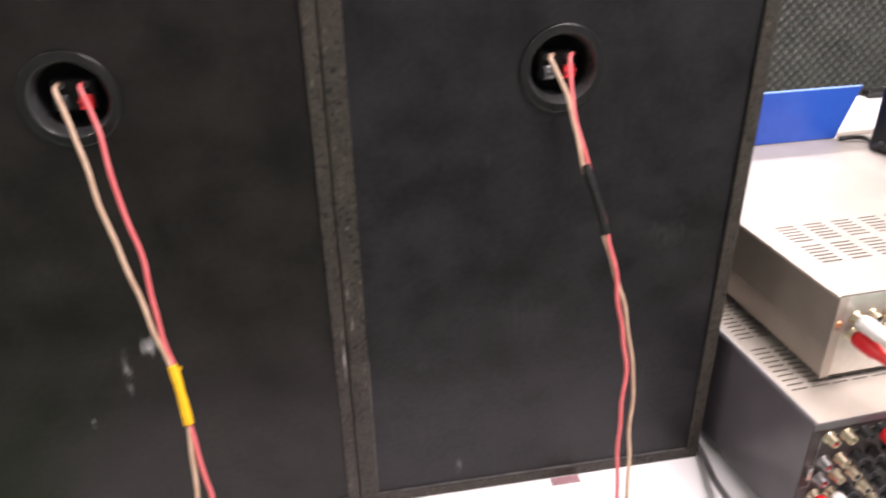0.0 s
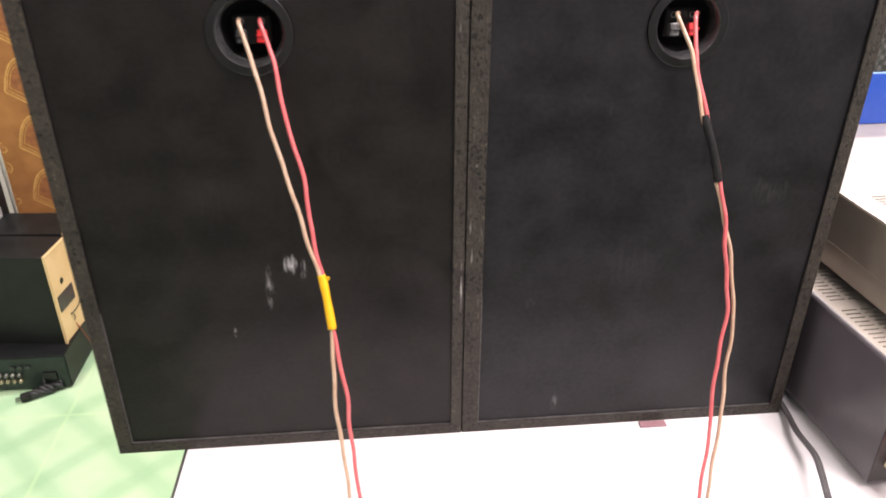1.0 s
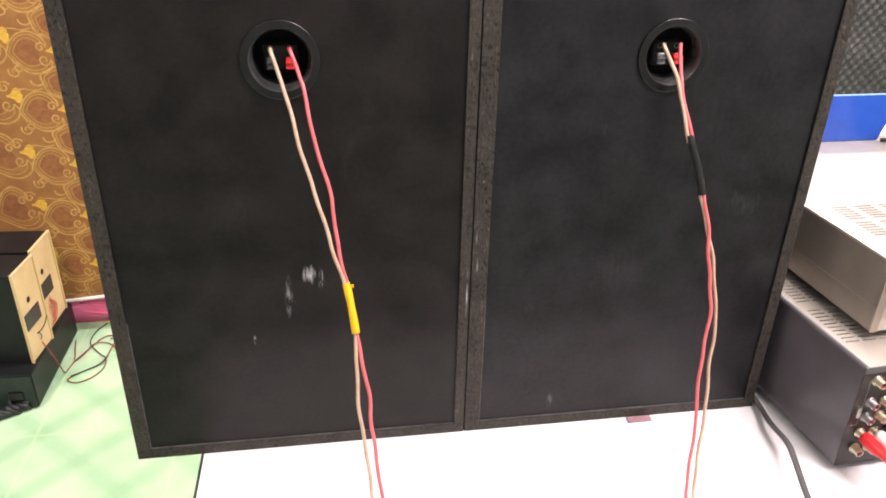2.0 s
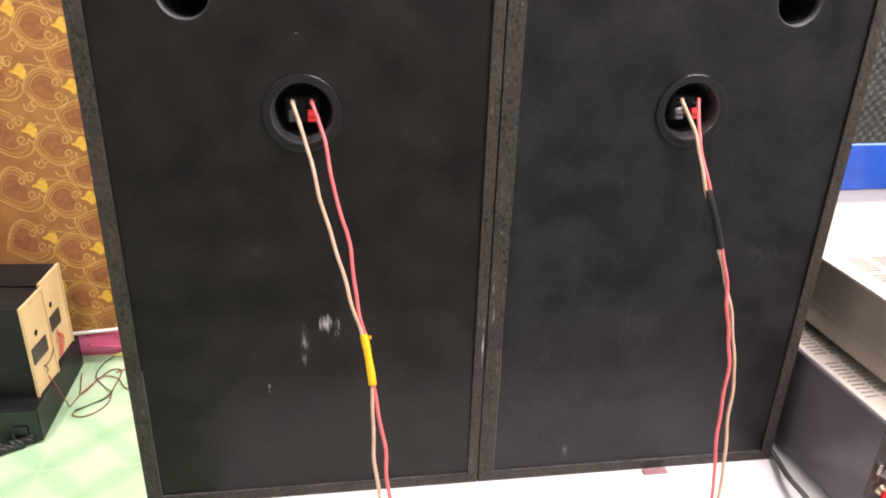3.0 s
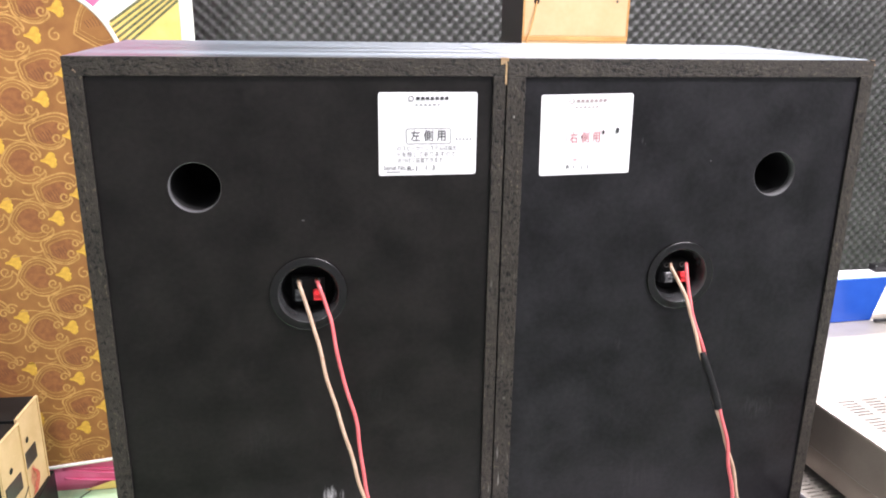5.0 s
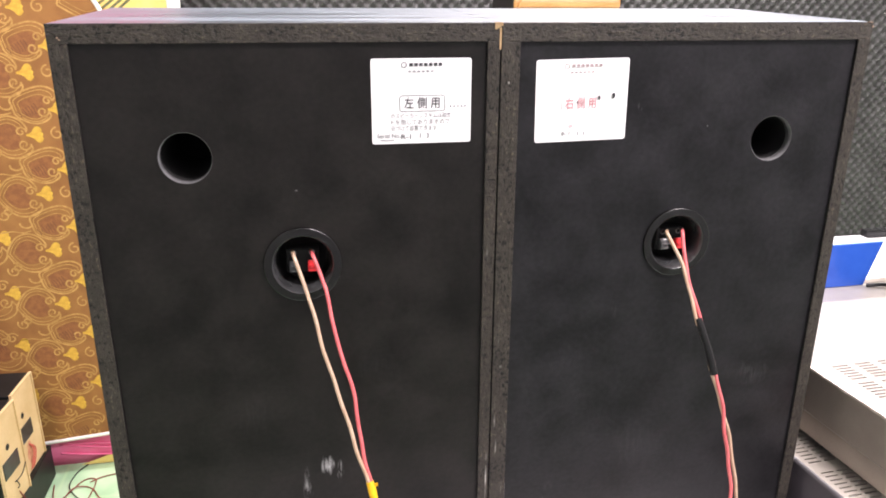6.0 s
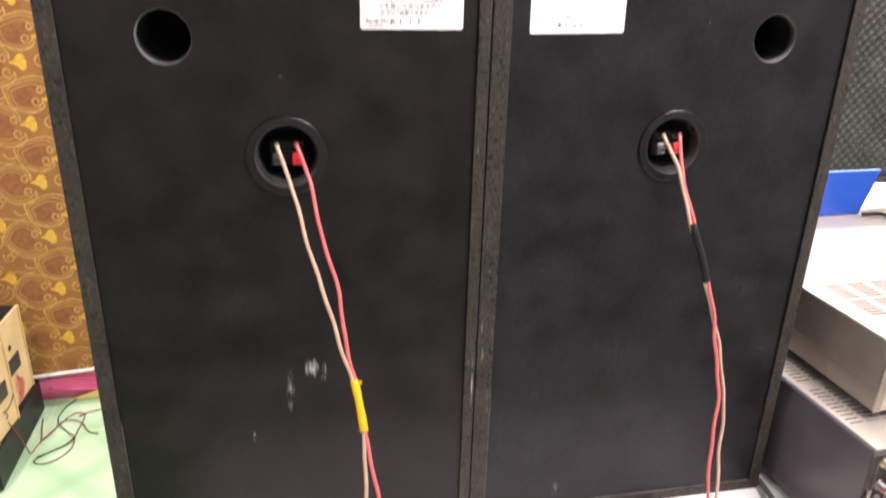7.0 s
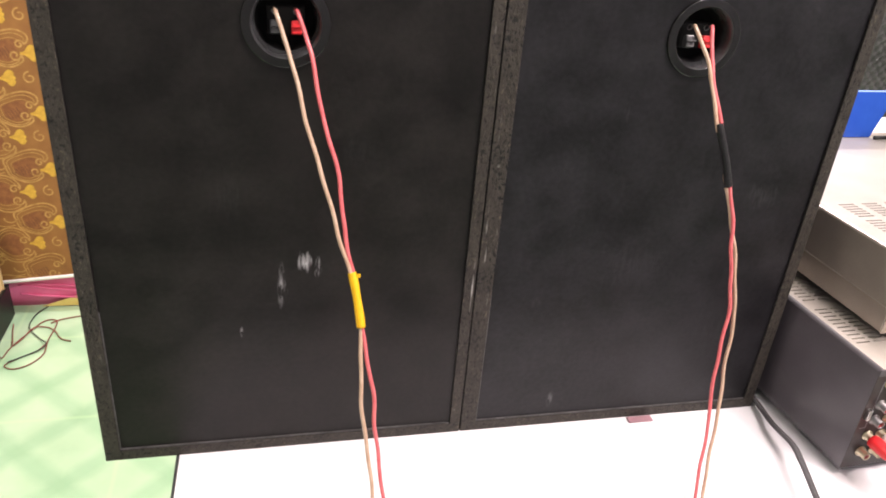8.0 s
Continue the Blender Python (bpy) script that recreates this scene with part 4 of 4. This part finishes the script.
def power_adapter():
    """A black plug-top adapter standing on the champagne lid, where the short cable ends."""
    t = thing("power_adapter", (0.535, 0.175, 0.957), "black power adapter standing on the champagne amplifier", "power adapter")
    body = box(-0.026, 0.026, -0.017, 0.017, 0.0, 0.062, 0.004)
    part("case", moved(body, pose(0.540, 0.172, 0.9572, 0, 0, 12)), BLACK_PLASTIC, t)
    part("strain_relief", tube([(0.512, 0.170, 0.966), (0.520, 0.171, 0.966)], lambda q: 0.0030 + 0.0012 * q, 10, 0), CABLE_BLACK, t, smooth=True)


power_adapter()


def black_bar():
    t = thing("remote_control", (1.16, 0.857, 0.78), "slim black remote control on the far edge of the table", "remote control")
    part("case", box(1.060, 1.230, 0.844, 0.867, 0.7802, 0.7955, 0.003), BLACK_PLASTIC, t)
    for k in range(8):
        part("key", box(1.075 + 0.018 * k, 1.084 + 0.018 * k, 0.850, 0.860, 0.7953, 0.7967, 0.0006), GREY_CLIP, t)


black_bar()


# ---- cream-backed loudspeaker behind ----
def rear_speaker():
    x0, x1, y0, y1, z0, z1 = 0.1895, 0.3525, 0.62, 0.744, 0.78, 1.42
    t = thing("tall_loudspeaker", ((x0 + x1) / 2, (y0 + y1) / 2, z0), "tall black loudspeaker with a cream hardboard back on the table", "loudspeaker")
    part("cabinet", box(x0, x1, y0 + 0.003, y1, z0, z1, 0.002), BLACK_VINYL, t)
    p = part("back_panel", box(x0 + 0.0005, x1 - 0.0005, y0 - 0.001, y0 + 0.003, 1.2625, 1.3600, 0.0008), CREAM_BOARD, t, "cream hardboard back panel")
    for a, b in ((1.2555, 1.2625), (1.3600, 1.3660)):
        part("wood_strip", box(x0, x1, y0 - 0.003, y0 + 0.003, a, b, 0.0008), ORANGE_WOOD, t, "orange-brown wooden strip")
    for a, b in ((x0, x0 + 0.002), (x1 - 0.002, x1)):
        part("wood_strip", box(a, b, y0 - 0.0025, y0 - 0.001, 1.2625, 1.3600), ORANGE_WOOD, t)
    part("lower_panel", box(x0 + 0.0005, x1 - 0.0005, y0 - 0.001, y0 + 0.003, z0 + 0.004, 1.2555), CREAM_BOARD, t)
    # A black disc on the board stands for the shaded hole.
    part("wire_hole", lathe(0.209, 1.3110, [(0.0042, y0 - 0.0016), (0.0028, y0 - 0.002), (0.0001, y0 - 0.0012)], 16), CAVITY_SHADE, p, "dark wire hole", True)
    part("lead", tube([(0.209, y0 - 0.002, 1.3110), (0.205, y0 - 0.006, 1.2930), (0.199, y0 - 0.006, 1.2680), (0.195, y0 - 0.006, 1.2530), (0.193, y0 - 0.006, 1.20)], 0.0011, 8), ORANGE_WOOD, p, "thin orange lead", True)
    part("paper_slip", box(0.3255, 0.3365, y0 - 0.0014, y0 - 0.001, 1.3185, 1.3600), LABEL_PAPER, p, "narrow white paper slip")
    part("screw", lathe(0.333, 1.3125, [(0.002, y0 - 0.0016), (0.0012, y0 - 0.0024), (0.0001, y0 - 0.0024)], 12), GREY_CLIP, p, smooth=True)


rear_speaker()


# ---- mats against the back wall ----
def mat_top(x):
    u = min(abs((x + 0.803) / 0.261), 1.0)
    return 1.112 + 0.251 * (1 - u**2.6) ** 0.4545


def mat_bottom(x):
    return 0.103 + 0.075 * (x + 0.772)


def patterned_mat():
    y0, y1 = 1.473, 1.493
    t = thing("floor_mat", (-0.803, 1.483, 0.09), "brown floor mat with gold heart scrolls and white piping, standing upright", "mat")
    xs = [max(-1.033, -0.803 + 0.261 * math.sin(math.pi / 2 * k / 24)) for k in range(-17, 25)]
    outline = [(x, mat_bottom(x)) for x in xs] + [(x, mat_top(x)) for x in reversed(xs)]
    bm = bmesh.new()
    f = bm.faces.new([bm.verts.new((x, y0, z)) for x, z in outline])
    got = bmesh.ops.extrude_face_region(bm, geom=[f])
    for v in got["geom"]:
        if isinstance(v, bmesh.types.BMVert):
            v.co.y = y1
    cover = part("cover", bm, MAT_BROWN, t)
    edge = outline + outline[:1]
    part("piping", tube([(x, y0 - 0.0005, z) for x, z in edge], 0.0052, 8, 0), PIPING, t, "white piping round the edge", True)

    def inside(x, z):
        return -1.026 < x < -0.548 and mat_bottom(x) + 0.006 < z < mat_top(x) - 0.006

    k = 0.00065
    gold, hatch, hearts, blooms = bmesh.new(), bmesh.new(), [], []

    def spiral(cx, cz, r, start, turns, flip):
        return [(cx + flip * r * (1 - 0.75 * q / 24) * math.cos(start + turns * 2 * math.pi * q / 24), cz + r * (1 - 0.75 * q / 24) * math.sin(start + turns * 2 * math.pi * q / 24)) for q in range(25)]

    def bent(points, n=6):
        return [(q.x, q.y) for q in smooth_line([(x, z, 0) for x, z in points], n)]

    def motif(ox, oz, upper, lower, spirals, hatched):
        """One heart with its tip to the left, two curls at its cleft and a flower."""
        put = lambda pts: [(ox + k * x, oz + k * z) for x, z in pts]  # noqa: E731
        upper, lower = bent(upper), bent(lower)
        cx = (upper[0][0] + upper[-1][0]) / 2
        for f, wide in ((1.0, 7.0), (0.85, 3.4), (0.66, 2.2)):
            for line in (upper, lower):
                ribbon(gold, put([(cx + f * (x - cx), f * z) for x, z in (line if f == 1.0 else line[:-7])]), wide * k, y0 - 0.0006, inside)
        heart = put([(cx + 0.60 * (x - cx), 0.60 * z) for x, z in upper[:-7] + lower[:-7][::-1]])
        if all(inside(*q) for q in heart):
            hearts.append(heart)
        if hatched:
            for q in range(7):
                a = -58 - 10 * q
                ribbon(hatch, put([(a - 12, 26 - 5 * q), (a - 3, 8 - 4 * q), (a + 3, -14 - 2 * q)]), 2.4 * k, y0 - 0.0005, inside)
        for sx, sz, r, start, turns in spirals:
            ribbon(gold, put(spiral(sx, sz, r, start, turns, 1)), 6.4 * k, y0 - 0.0007, inside)
        if all(inside(ox + k * x, oz + k * z) for x, z in ((-34, 0), (37, 0), (22, 36), (21, -34))):
            blooms.append((ox, oz))

    A_UP = [(-164, -6), (-147, 29), (-119, 61), (-78, 73), (-41, 58), (-21, 30), (-24, 12)]
    A_LOW = [(-164, -6), (-139, -45), (-102, -78), (-61, -84), (-25, -72), (-10, -50), (-14, -32)]
    A_CURLS = [(-42, 14, 19, -0.1, 1.2), (-36, -34, 23, 0.1, -1.2), (82, 4, 24, 1.6, 1.1), (-200, 92, 24, 0.4, 1.2)]
    B_UP = [(-143, 8), (-145, 46), (-84, 76), (-34, 86), (2, 72), (8, 50), (-4, 34)]
    B_LOW = [(-143, 8), (-136, -16), (-116, -34), (-82, -48), (-48, -46), (-18, -26), (-20, -4)]
    B_CURLS = [(-22, 33, 17, 0.0, 1.2), (-42, -6, 21, 0.2, -1.2)]
    H_UP = [(-168, -48), (-152, 8), (-128, 56), (-91, 82), (-58, 70), (-36, 44), (-38, 22)]
    H_LOW = [(-168, -48), (-120, -78), (-76, -102), (-37, -106), (0, -86), (12, -54), (-4, -30)]
    H_CURLS = [(-56, 20, 19, 0.1, 1.2), (-28, -36, 24, 0.2, -1.2), (26, 94, 23, 2.6, 1.2), (38, -118, 21, 2.2, -1.2)]
    for i in range(-1, 3):
        for j in range(-1, 9):
            oz = 0.211 + 0.1469 * j
            ox = -0.758 + 0.317 * i + 0.008 * (oz - 0.2)
            motif(ox, oz, A_UP, A_LOW, A_CURLS, False)
            motif(ox + 0.057, oz + 0.060, B_UP, B_LOW, B_CURLS, True)
            motif(ox - 0.113, oz + 0.0365, H_UP, H_LOW, H_CURLS, True)
            crescent = [(ox + k * (-78 + 22 * math.cos(a / 5)), oz + k * (-112 + 18 * math.sin(a / 5))) for a in range(15, 32)]
            ribbon(gold, crescent, 7 * k, y0 - 0.0007, inside)
            link = bent([(-62, 84), (-96, 78), (-130, 84), (-170, 80)])
            ribbon(gold, [(ox + k * x, oz + k * z) for x, z in link], 5 * k, y0 - 0.0006, inside)
    part("scroll_print", gold, MAT_GOLD, cover, "gold printed heart scrolls")
    tagged(part("hatch_print", hatch, MAT_HATCH, cover), "fine dark hatching in the hearts", kind="stuff")
    for heart in hearts:
        part("heart_print", flat(bmesh.new(), heart, y0 - 0.0003), MAT_DARK, cover, "dark reddish printed heart")
    petal = [(-24, 5), (-14, 7), (-6, 12), (0, 22), (8, 31), (18, 34), (27, 29), (31, 20), (29, 12), (35, 4), (31, -6), (34, -14), (28, -24), (20, -29), (10, -25), (3, -14), (-6, -8), (-14, -5), (-24, -3)]
    first = part("flower_print", flat(bmesh.new(), [(k * x, k * z) for x, z in petal], 0.0), MAT_YELLOW, cover, "bright yellow printed flower")
    for n, (ox, oz) in enumerate(blooms):
        ob = first if n == 0 else first.copy()
        if n:
            scene.collection.objects.link(ob)
        ob.location = (ox, y0 - 0.0009, oz)


def pink_mattress():
    x0, x1, y0, y1, z1 = -1.02, -0.400, 1.496, 1.593, 1.72
    t = thing("foam_mattress", ((x0 + x1) / 2, 1.54, 0), "pink mattress with white, yellow and dark green striped corner, standing upright", "mattress")
    body = bmesh.new()
    nx, nz = 24, 44
    grid = {}
    for side, y in ((0, y0), (1, y1)):
        for i in range(nx + 1):
            for j in range(nz + 1):
                x, z = x0 + (x1 - x0) * i / nx, z1 * j / nz
                dip = 0.004 * noise.noise((x * 5, z * 5, side * 7)) if 0 < i < nx and 0 < j < nz else 0.012
                grid[side, i, j] = body.verts.new((x, y + (dip if side == 0 else -dip), z))
    for side in (0, 1):
        for i in range(nx):
            for j in range(nz):
                body.faces.new((grid[side, i, j], grid[side, i + 1, j], grid[side, i + 1, j + 1], grid[side, i, j + 1]))
    rim = [(i, 0) for i in range(nx)] + [(nx, j) for j in range(nz)] + [(i, nz) for i in range(nx, 0, -1)] + [(0, j) for j in range(nz, 0, -1)]
    for a, b in zip(rim, rim[1:] + rim[:1]):
        body.faces.new((grid[0, *a], grid[0, *b], grid[1, *b], grid[1, *a]))
    cover = part("cover", body, PINK, t, smooth=True)
    y = y0 - 0.0045
    part("white_panel", flat(bmesh.new(), [(-0.7165, 1.2005), (-0.6055, 1.3121), (-0.4165, 1.4725), (-0.4165, 1.2005)], y), WHITE_FABRIC, cover, "white printed panel")
    part("yellow_panel", flat(bmesh.new(), [(-0.6365, 1.1205), (-0.6365, 1.2255), (-0.561, 1.2825), (-0.4165, 1.3905), (-0.4165, 1.1205)], y - 0.0006), YELLOW_FABRIC, cover, "yellow printed panel")
    part("pale_edge", box(-0.4165, -0.3970, y - 0.0003, 1.586, 0.90, 1.60, 0.002), WHITE_FABRIC, cover, "pale edge strip")
    stripes = bmesh.new()
    for n in range(6):
        dz = -0.0125 * n
        a0, a1 = (-0.5765 + 0.004 * n, 1.2725 + dz), (-0.417, 1.3915 + dz * 0.97 - 0.006)
        ribbon(stripes, [a0, a1], 0.0058, y - 0.0011)
    part("stripe_print", stripes, GREEN_STRIPE, cover, "dark green printed stripes")
    part("yellow_corner", flat(bmesh.new(), [(-0.783, 0.004), (-0.628, 0.004), (-0.628, 0.056), (-0.708, 0.028)], y), YELLOW_FABRIC, cover, "yellow printed corner")
    for n, (za, zb) in enumerate(((0.052, 0.075), (0.066, 0.082), (0.03, 0.046))):
        part("crease", tube([(-0.83, y0 - 0.002, zb), (-0.77, y0 - 0.0035, (za + zb) / 2), (-0.69, y0 - 0.0035, za), (-0.60, y0 - 0.002, za - 0.004)], 0.0028, 8), PINK, cover, smooth=True)


pink_mattress()
patterned_mat()


# ---- stack on the floor ----
def receiver():
    x0, x1, y0, y1, z1 = -1.266, -0.838, 1.110, 1.454, 0.101
    t = thing("receiver", ((x0 + x1) / 2, (y0 + y1) / 2, 0), "black audio receiver on the green floor, rear sockets showing", "receiver")
    part("case", box(x0, x1, y0 + 0.002, y1, 0.006, z1, 0.002), BLACK_VINYL, t)
    rear = part("rear_plate", box(x0 + 0.003, x1 - 0.003, y0, y0 + 0.002, 0.008, z1 - 0.004), TEAL_BLACK, t)
    for i in range(7):
        for j, z in enumerate((0.034, 0.052)):
            s = lathe(-1.046 + 0.0155 * i, z, [(0.0055, y0), (0.0052, y0 - 0.003), (0.0042, y0 - 0.009), (0.003, y0 - 0.009), (0.003, y0 - 0.003)], 12)
            part("phono_socket", s, DULL_NICKEL if j else GOLD, rear, smooth=True)
    for i in range(3):
        part("speaker_terminal", box(-0.971 + 0.018 * i, -0.960 + 0.018 * i, y0 - 0.006, y0, 0.068, 0.076, 0.001), GREY_CLIP, rear)
    part("mains_block", box(-0.901, -0.866, y0 - 0.004, y0, 0.03, 0.055, 0.003), BLACK_PLASTIC, rear)
    for x in (x0 + 0.04, x1 - 0.04):
        for y in (y0 + 0.05, y1 - 0.05):
            part("foot", box(x - 0.012, x + 0.012, y - 0.012, y + 0.012, 0, 0.006), BLACK_PLASTIC, t)


def small_speaker(y0, y1, z0, z1, x_panel, hole, stain, turn):
    x0 = x_panel - 0.215
    t = thing("small_loudspeaker", ((x0 + x_panel) / 2, (y0 + y1) / 2, z0), "small black loudspeaker with a cream hardboard back, on the receiver", "loudspeaker", "small loudspeakers on the receiver")
    part("cabinet", box(x0, x_panel - 0.003, y0, y1, z0, z1 - 0.002, 0.0015), BLACK_VINYL, t)
    p = part("back_panel", box(x_panel - 0.003, x_panel, y0, y1, z0, z1, 0.0006), CREAM_BOARD, t, "cream hardboard back panel")
    rim = bmesh.new()
    for b in ((y0, y0 + 0.004, z0, z1), (y1 - 0.004, y1, z0, z1), (y0 + 0.004, y1 - 0.004, z1 - 0.004, z1)):
        box(x_panel, x_panel + 0.0040, *b, bm=rim)
    part("raised_rim", rim, CREAM_BOARD, p)
    hy, hz = hole
    quarter = pose(x_panel, hy, hz, 0, 0, 90)
    # No bore: a blackened disc gives the hole its shade.
    part("port_hole", moved(lathe(0, 0, [(0.0082, -0.0006), (0.0066, -0.0014), (0.0001, -0.0008)], 16), quarter), CAVITY_SHADE, p, "small dark hole")
    part("terminal_plate", box(x_panel, x_panel + 0.0022, hy - 0.037, hy + 0.039, hz - 0.071, hz - 0.027, 0.001), GREY_CLIP, p, "dark terminal plate")
    if stain:
        st = [(hy + 0.006 + 0.017 * math.cos(a / 3) * (1 + 0.2 * math.sin(2.1 * a)), hz - 0.112 + 0.034 * math.sin(a / 3)) for a in range(18)]
        bm = bmesh.new()
        bm.faces.new([bm.verts.new((x_panel + 0.0006, y, z)) for y, z in st])
        part("stain", bm, STAIN, p, "reddish stain")
        for k in range(3):
            part("lead", tube([(x_panel + 0.002, hy + 0.004, hz - 0.085), (x_panel + 0.008, hy + 0.008 + 0.006 * k, hz - 0.105), (x_panel + 0.006, hy - 0.006 + 0.01 * k, hz - 0.135), (x_panel + 0.003, hy - 0.012 + 0.008 * k, hz - 0.152)], 0.0012, 8), CABLE_RED, p, smooth=True)
    else:
        part("lead", tube([(x_panel + 0.001, hy + 0.0, hz - 0.098), (x_panel + 0.007, hy + 0.012, hz - 0.094), (x_panel + 0.006, hy + 0.034, hz - 0.092), (x_panel + 0.002, hy + 0.062, hz - 0.082)], 0.0012, 8), CABLE_BLACK, p, smooth=True)
        part("lead", tube([(x_panel + 0.004, hy + 0.002, hz - 0.096), (x_panel + 0.008, hy + 0.004, hz - 0.108), (x_panel + 0.004, hy + 0.003, hz - 0.118)], 0.0012, 8), CABLE_BLACK, p, smooth=True)
    pivot = Matrix.Translation((x_panel, y0, 0))
    t.matrix_world = pivot @ pose(0, 0, 0, 0, 0, turn) @ pivot.inverted() @ t.matrix_world
    return t


def dark_case():
    """A black case with a grey metal corner, seen past the mat's edge."""
    t = thing("equipment_case", (-1.135, 1.43, 0), "black equipment case with a worn grey corner beside the brown mat", "case")
    part("body", box(-1.23, -1.046, 1.395, 1.470, 0.0, 0.52, 0.008), BLACK_VINYL, t)
    part("corner_guard", box(-1.075, -1.0445, 1.392, 1.430, 0.318, 0.372, 0.009, seg=3), STEEL_LEG, t, "worn grey metal corner guard")


dark_case()
receiver()
small_speaker(1.160, 1.274, 0.101, 0.3475, -0.848, (1.210, 0.2555), False, -6.0)
small_speaker(1.302, 1.429, 0.101, 0.3405, -0.853, (1.344, 0.2605), True, -3.6)

loose_cable("floor_wire", [[(-0.843, 1.223, 0.125), (-0.831, 1.233, 0.08), (-0.822, 1.243, 0.030), (-0.818, 1.252, 0.004), (-0.813, 1.280, 0.003), (-0.806, 1.308, 0.003), (-0.788, 1.353, 0.003), (-0.774, 1.380, 0.005), (-0.764, 1.408, 0.003), (-0.747, 1.422, 0.003), (-0.727, 1.415, 0.003), (-0.723, 1.381, 0.003), (-0.727, 1.318, 0.004), (-0.724, 1.263, 0.003), (-0.744, 1.223, 0.003), (-0.773, 1.205, 0.003), (-0.796, 1.211, 0.003), (-0.802, 1.225, 0.003), (-0.778, 1.250, 0.003), (-0.744, 1.276, 0.003), (-0.727, 1.303, 0.006)],
                           [(-0.831, 1.408, 0.003), (-0.823, 1.368, 0.003), (-0.814, 1.333, 0.003), (-0.807, 1.306, 0.003), (-0.792, 1.333, 0.004), (-0.775, 1.378, 0.007), (-0.748, 1.387, 0.003), (-0.722, 1.368, 0.003), (-0.698, 1.328, 0.003), (-0.671, 1.314, 0.003)],
                           [(-0.738, 1.403, 0.004), (-0.716, 1.421, 0.003), (-0.686, 1.430, 0.003), (-0.651, 1.438, 0.003)]],
            0.0016, BROWN_RED, "thin red and black wire loosely looped on the green floor", "wire")
loose_cable("floor_wire", [[(-0.764, 1.492, 0.0035), (-0.783, 1.460, 0.0035), (-0.791, 1.418, 0.0035), (-0.786, 1.383, 0.006), (-0.772, 1.360, 0.0035), (-0.748, 1.330, 0.0035), (-0.727, 1.302, 0.008), (-0.734, 1.280, 0.0065), (-0.766, 1.258, 0.0035), (-0.798, 1.230, 0.0065)]],
            0.0015, CABLE_BLACK, "thin dark wire looped on the green floor", "wire")


def cable_bundle():
    """A folded black mains lead on the floor."""
    t = thing("mains_lead", (-0.891, 1.093, 0), "bunched black mains lead on the floor beside the receiver", "cable")
    rnd = random.Random(4)
    a, b = Vector((-0.926, 1.078, 0.010)), Vector((-0.861, 1.117, 0.012))
    for k in range(4):
        pts = []
        for i in range(9):
            c, turn = a.lerp(b, i / 8), 1.55 * k + 1.1 * i
            pts.append((c.x + rnd.uniform(-0.004, 0.004), c.y + 0.009 * math.cos(turn), max(0.0042, c.z + 0.008 * math.sin(turn) + rnd.uniform(-0.002, 0.004))))
        part("cord", tube(pts, 0.0062), CABLE_BLACK, t, smooth=True)
    part("plug", moved(box(-0.013, 0.013, -0.010, 0.010, 0.0, 0.021, 0.005), pose(-0.934, 1.071, 0.0, 0, 0, 25)), BLACK_PLASTIC, t)
    for dy in (-0.005, 0.005):
        part("plug_pin", moved(box(-0.024, -0.012, dy - 0.0008, dy + 0.0008, 0.008, 0.013), pose(-0.934, 1.071, 0.0, 0, 0, 25)), DULL_NICKEL, t)
    part("cord_end", tube([(-0.898, 1.100, 0.014), (-0.902, 1.112, 0.034), (-0.894, 1.118, 0.046), (-0.882, 1.117, 0.03), (-0.876, 1.114, 0.012)], 0.0036), CABLE_BLACK, t, smooth=True)


cable_bundle()
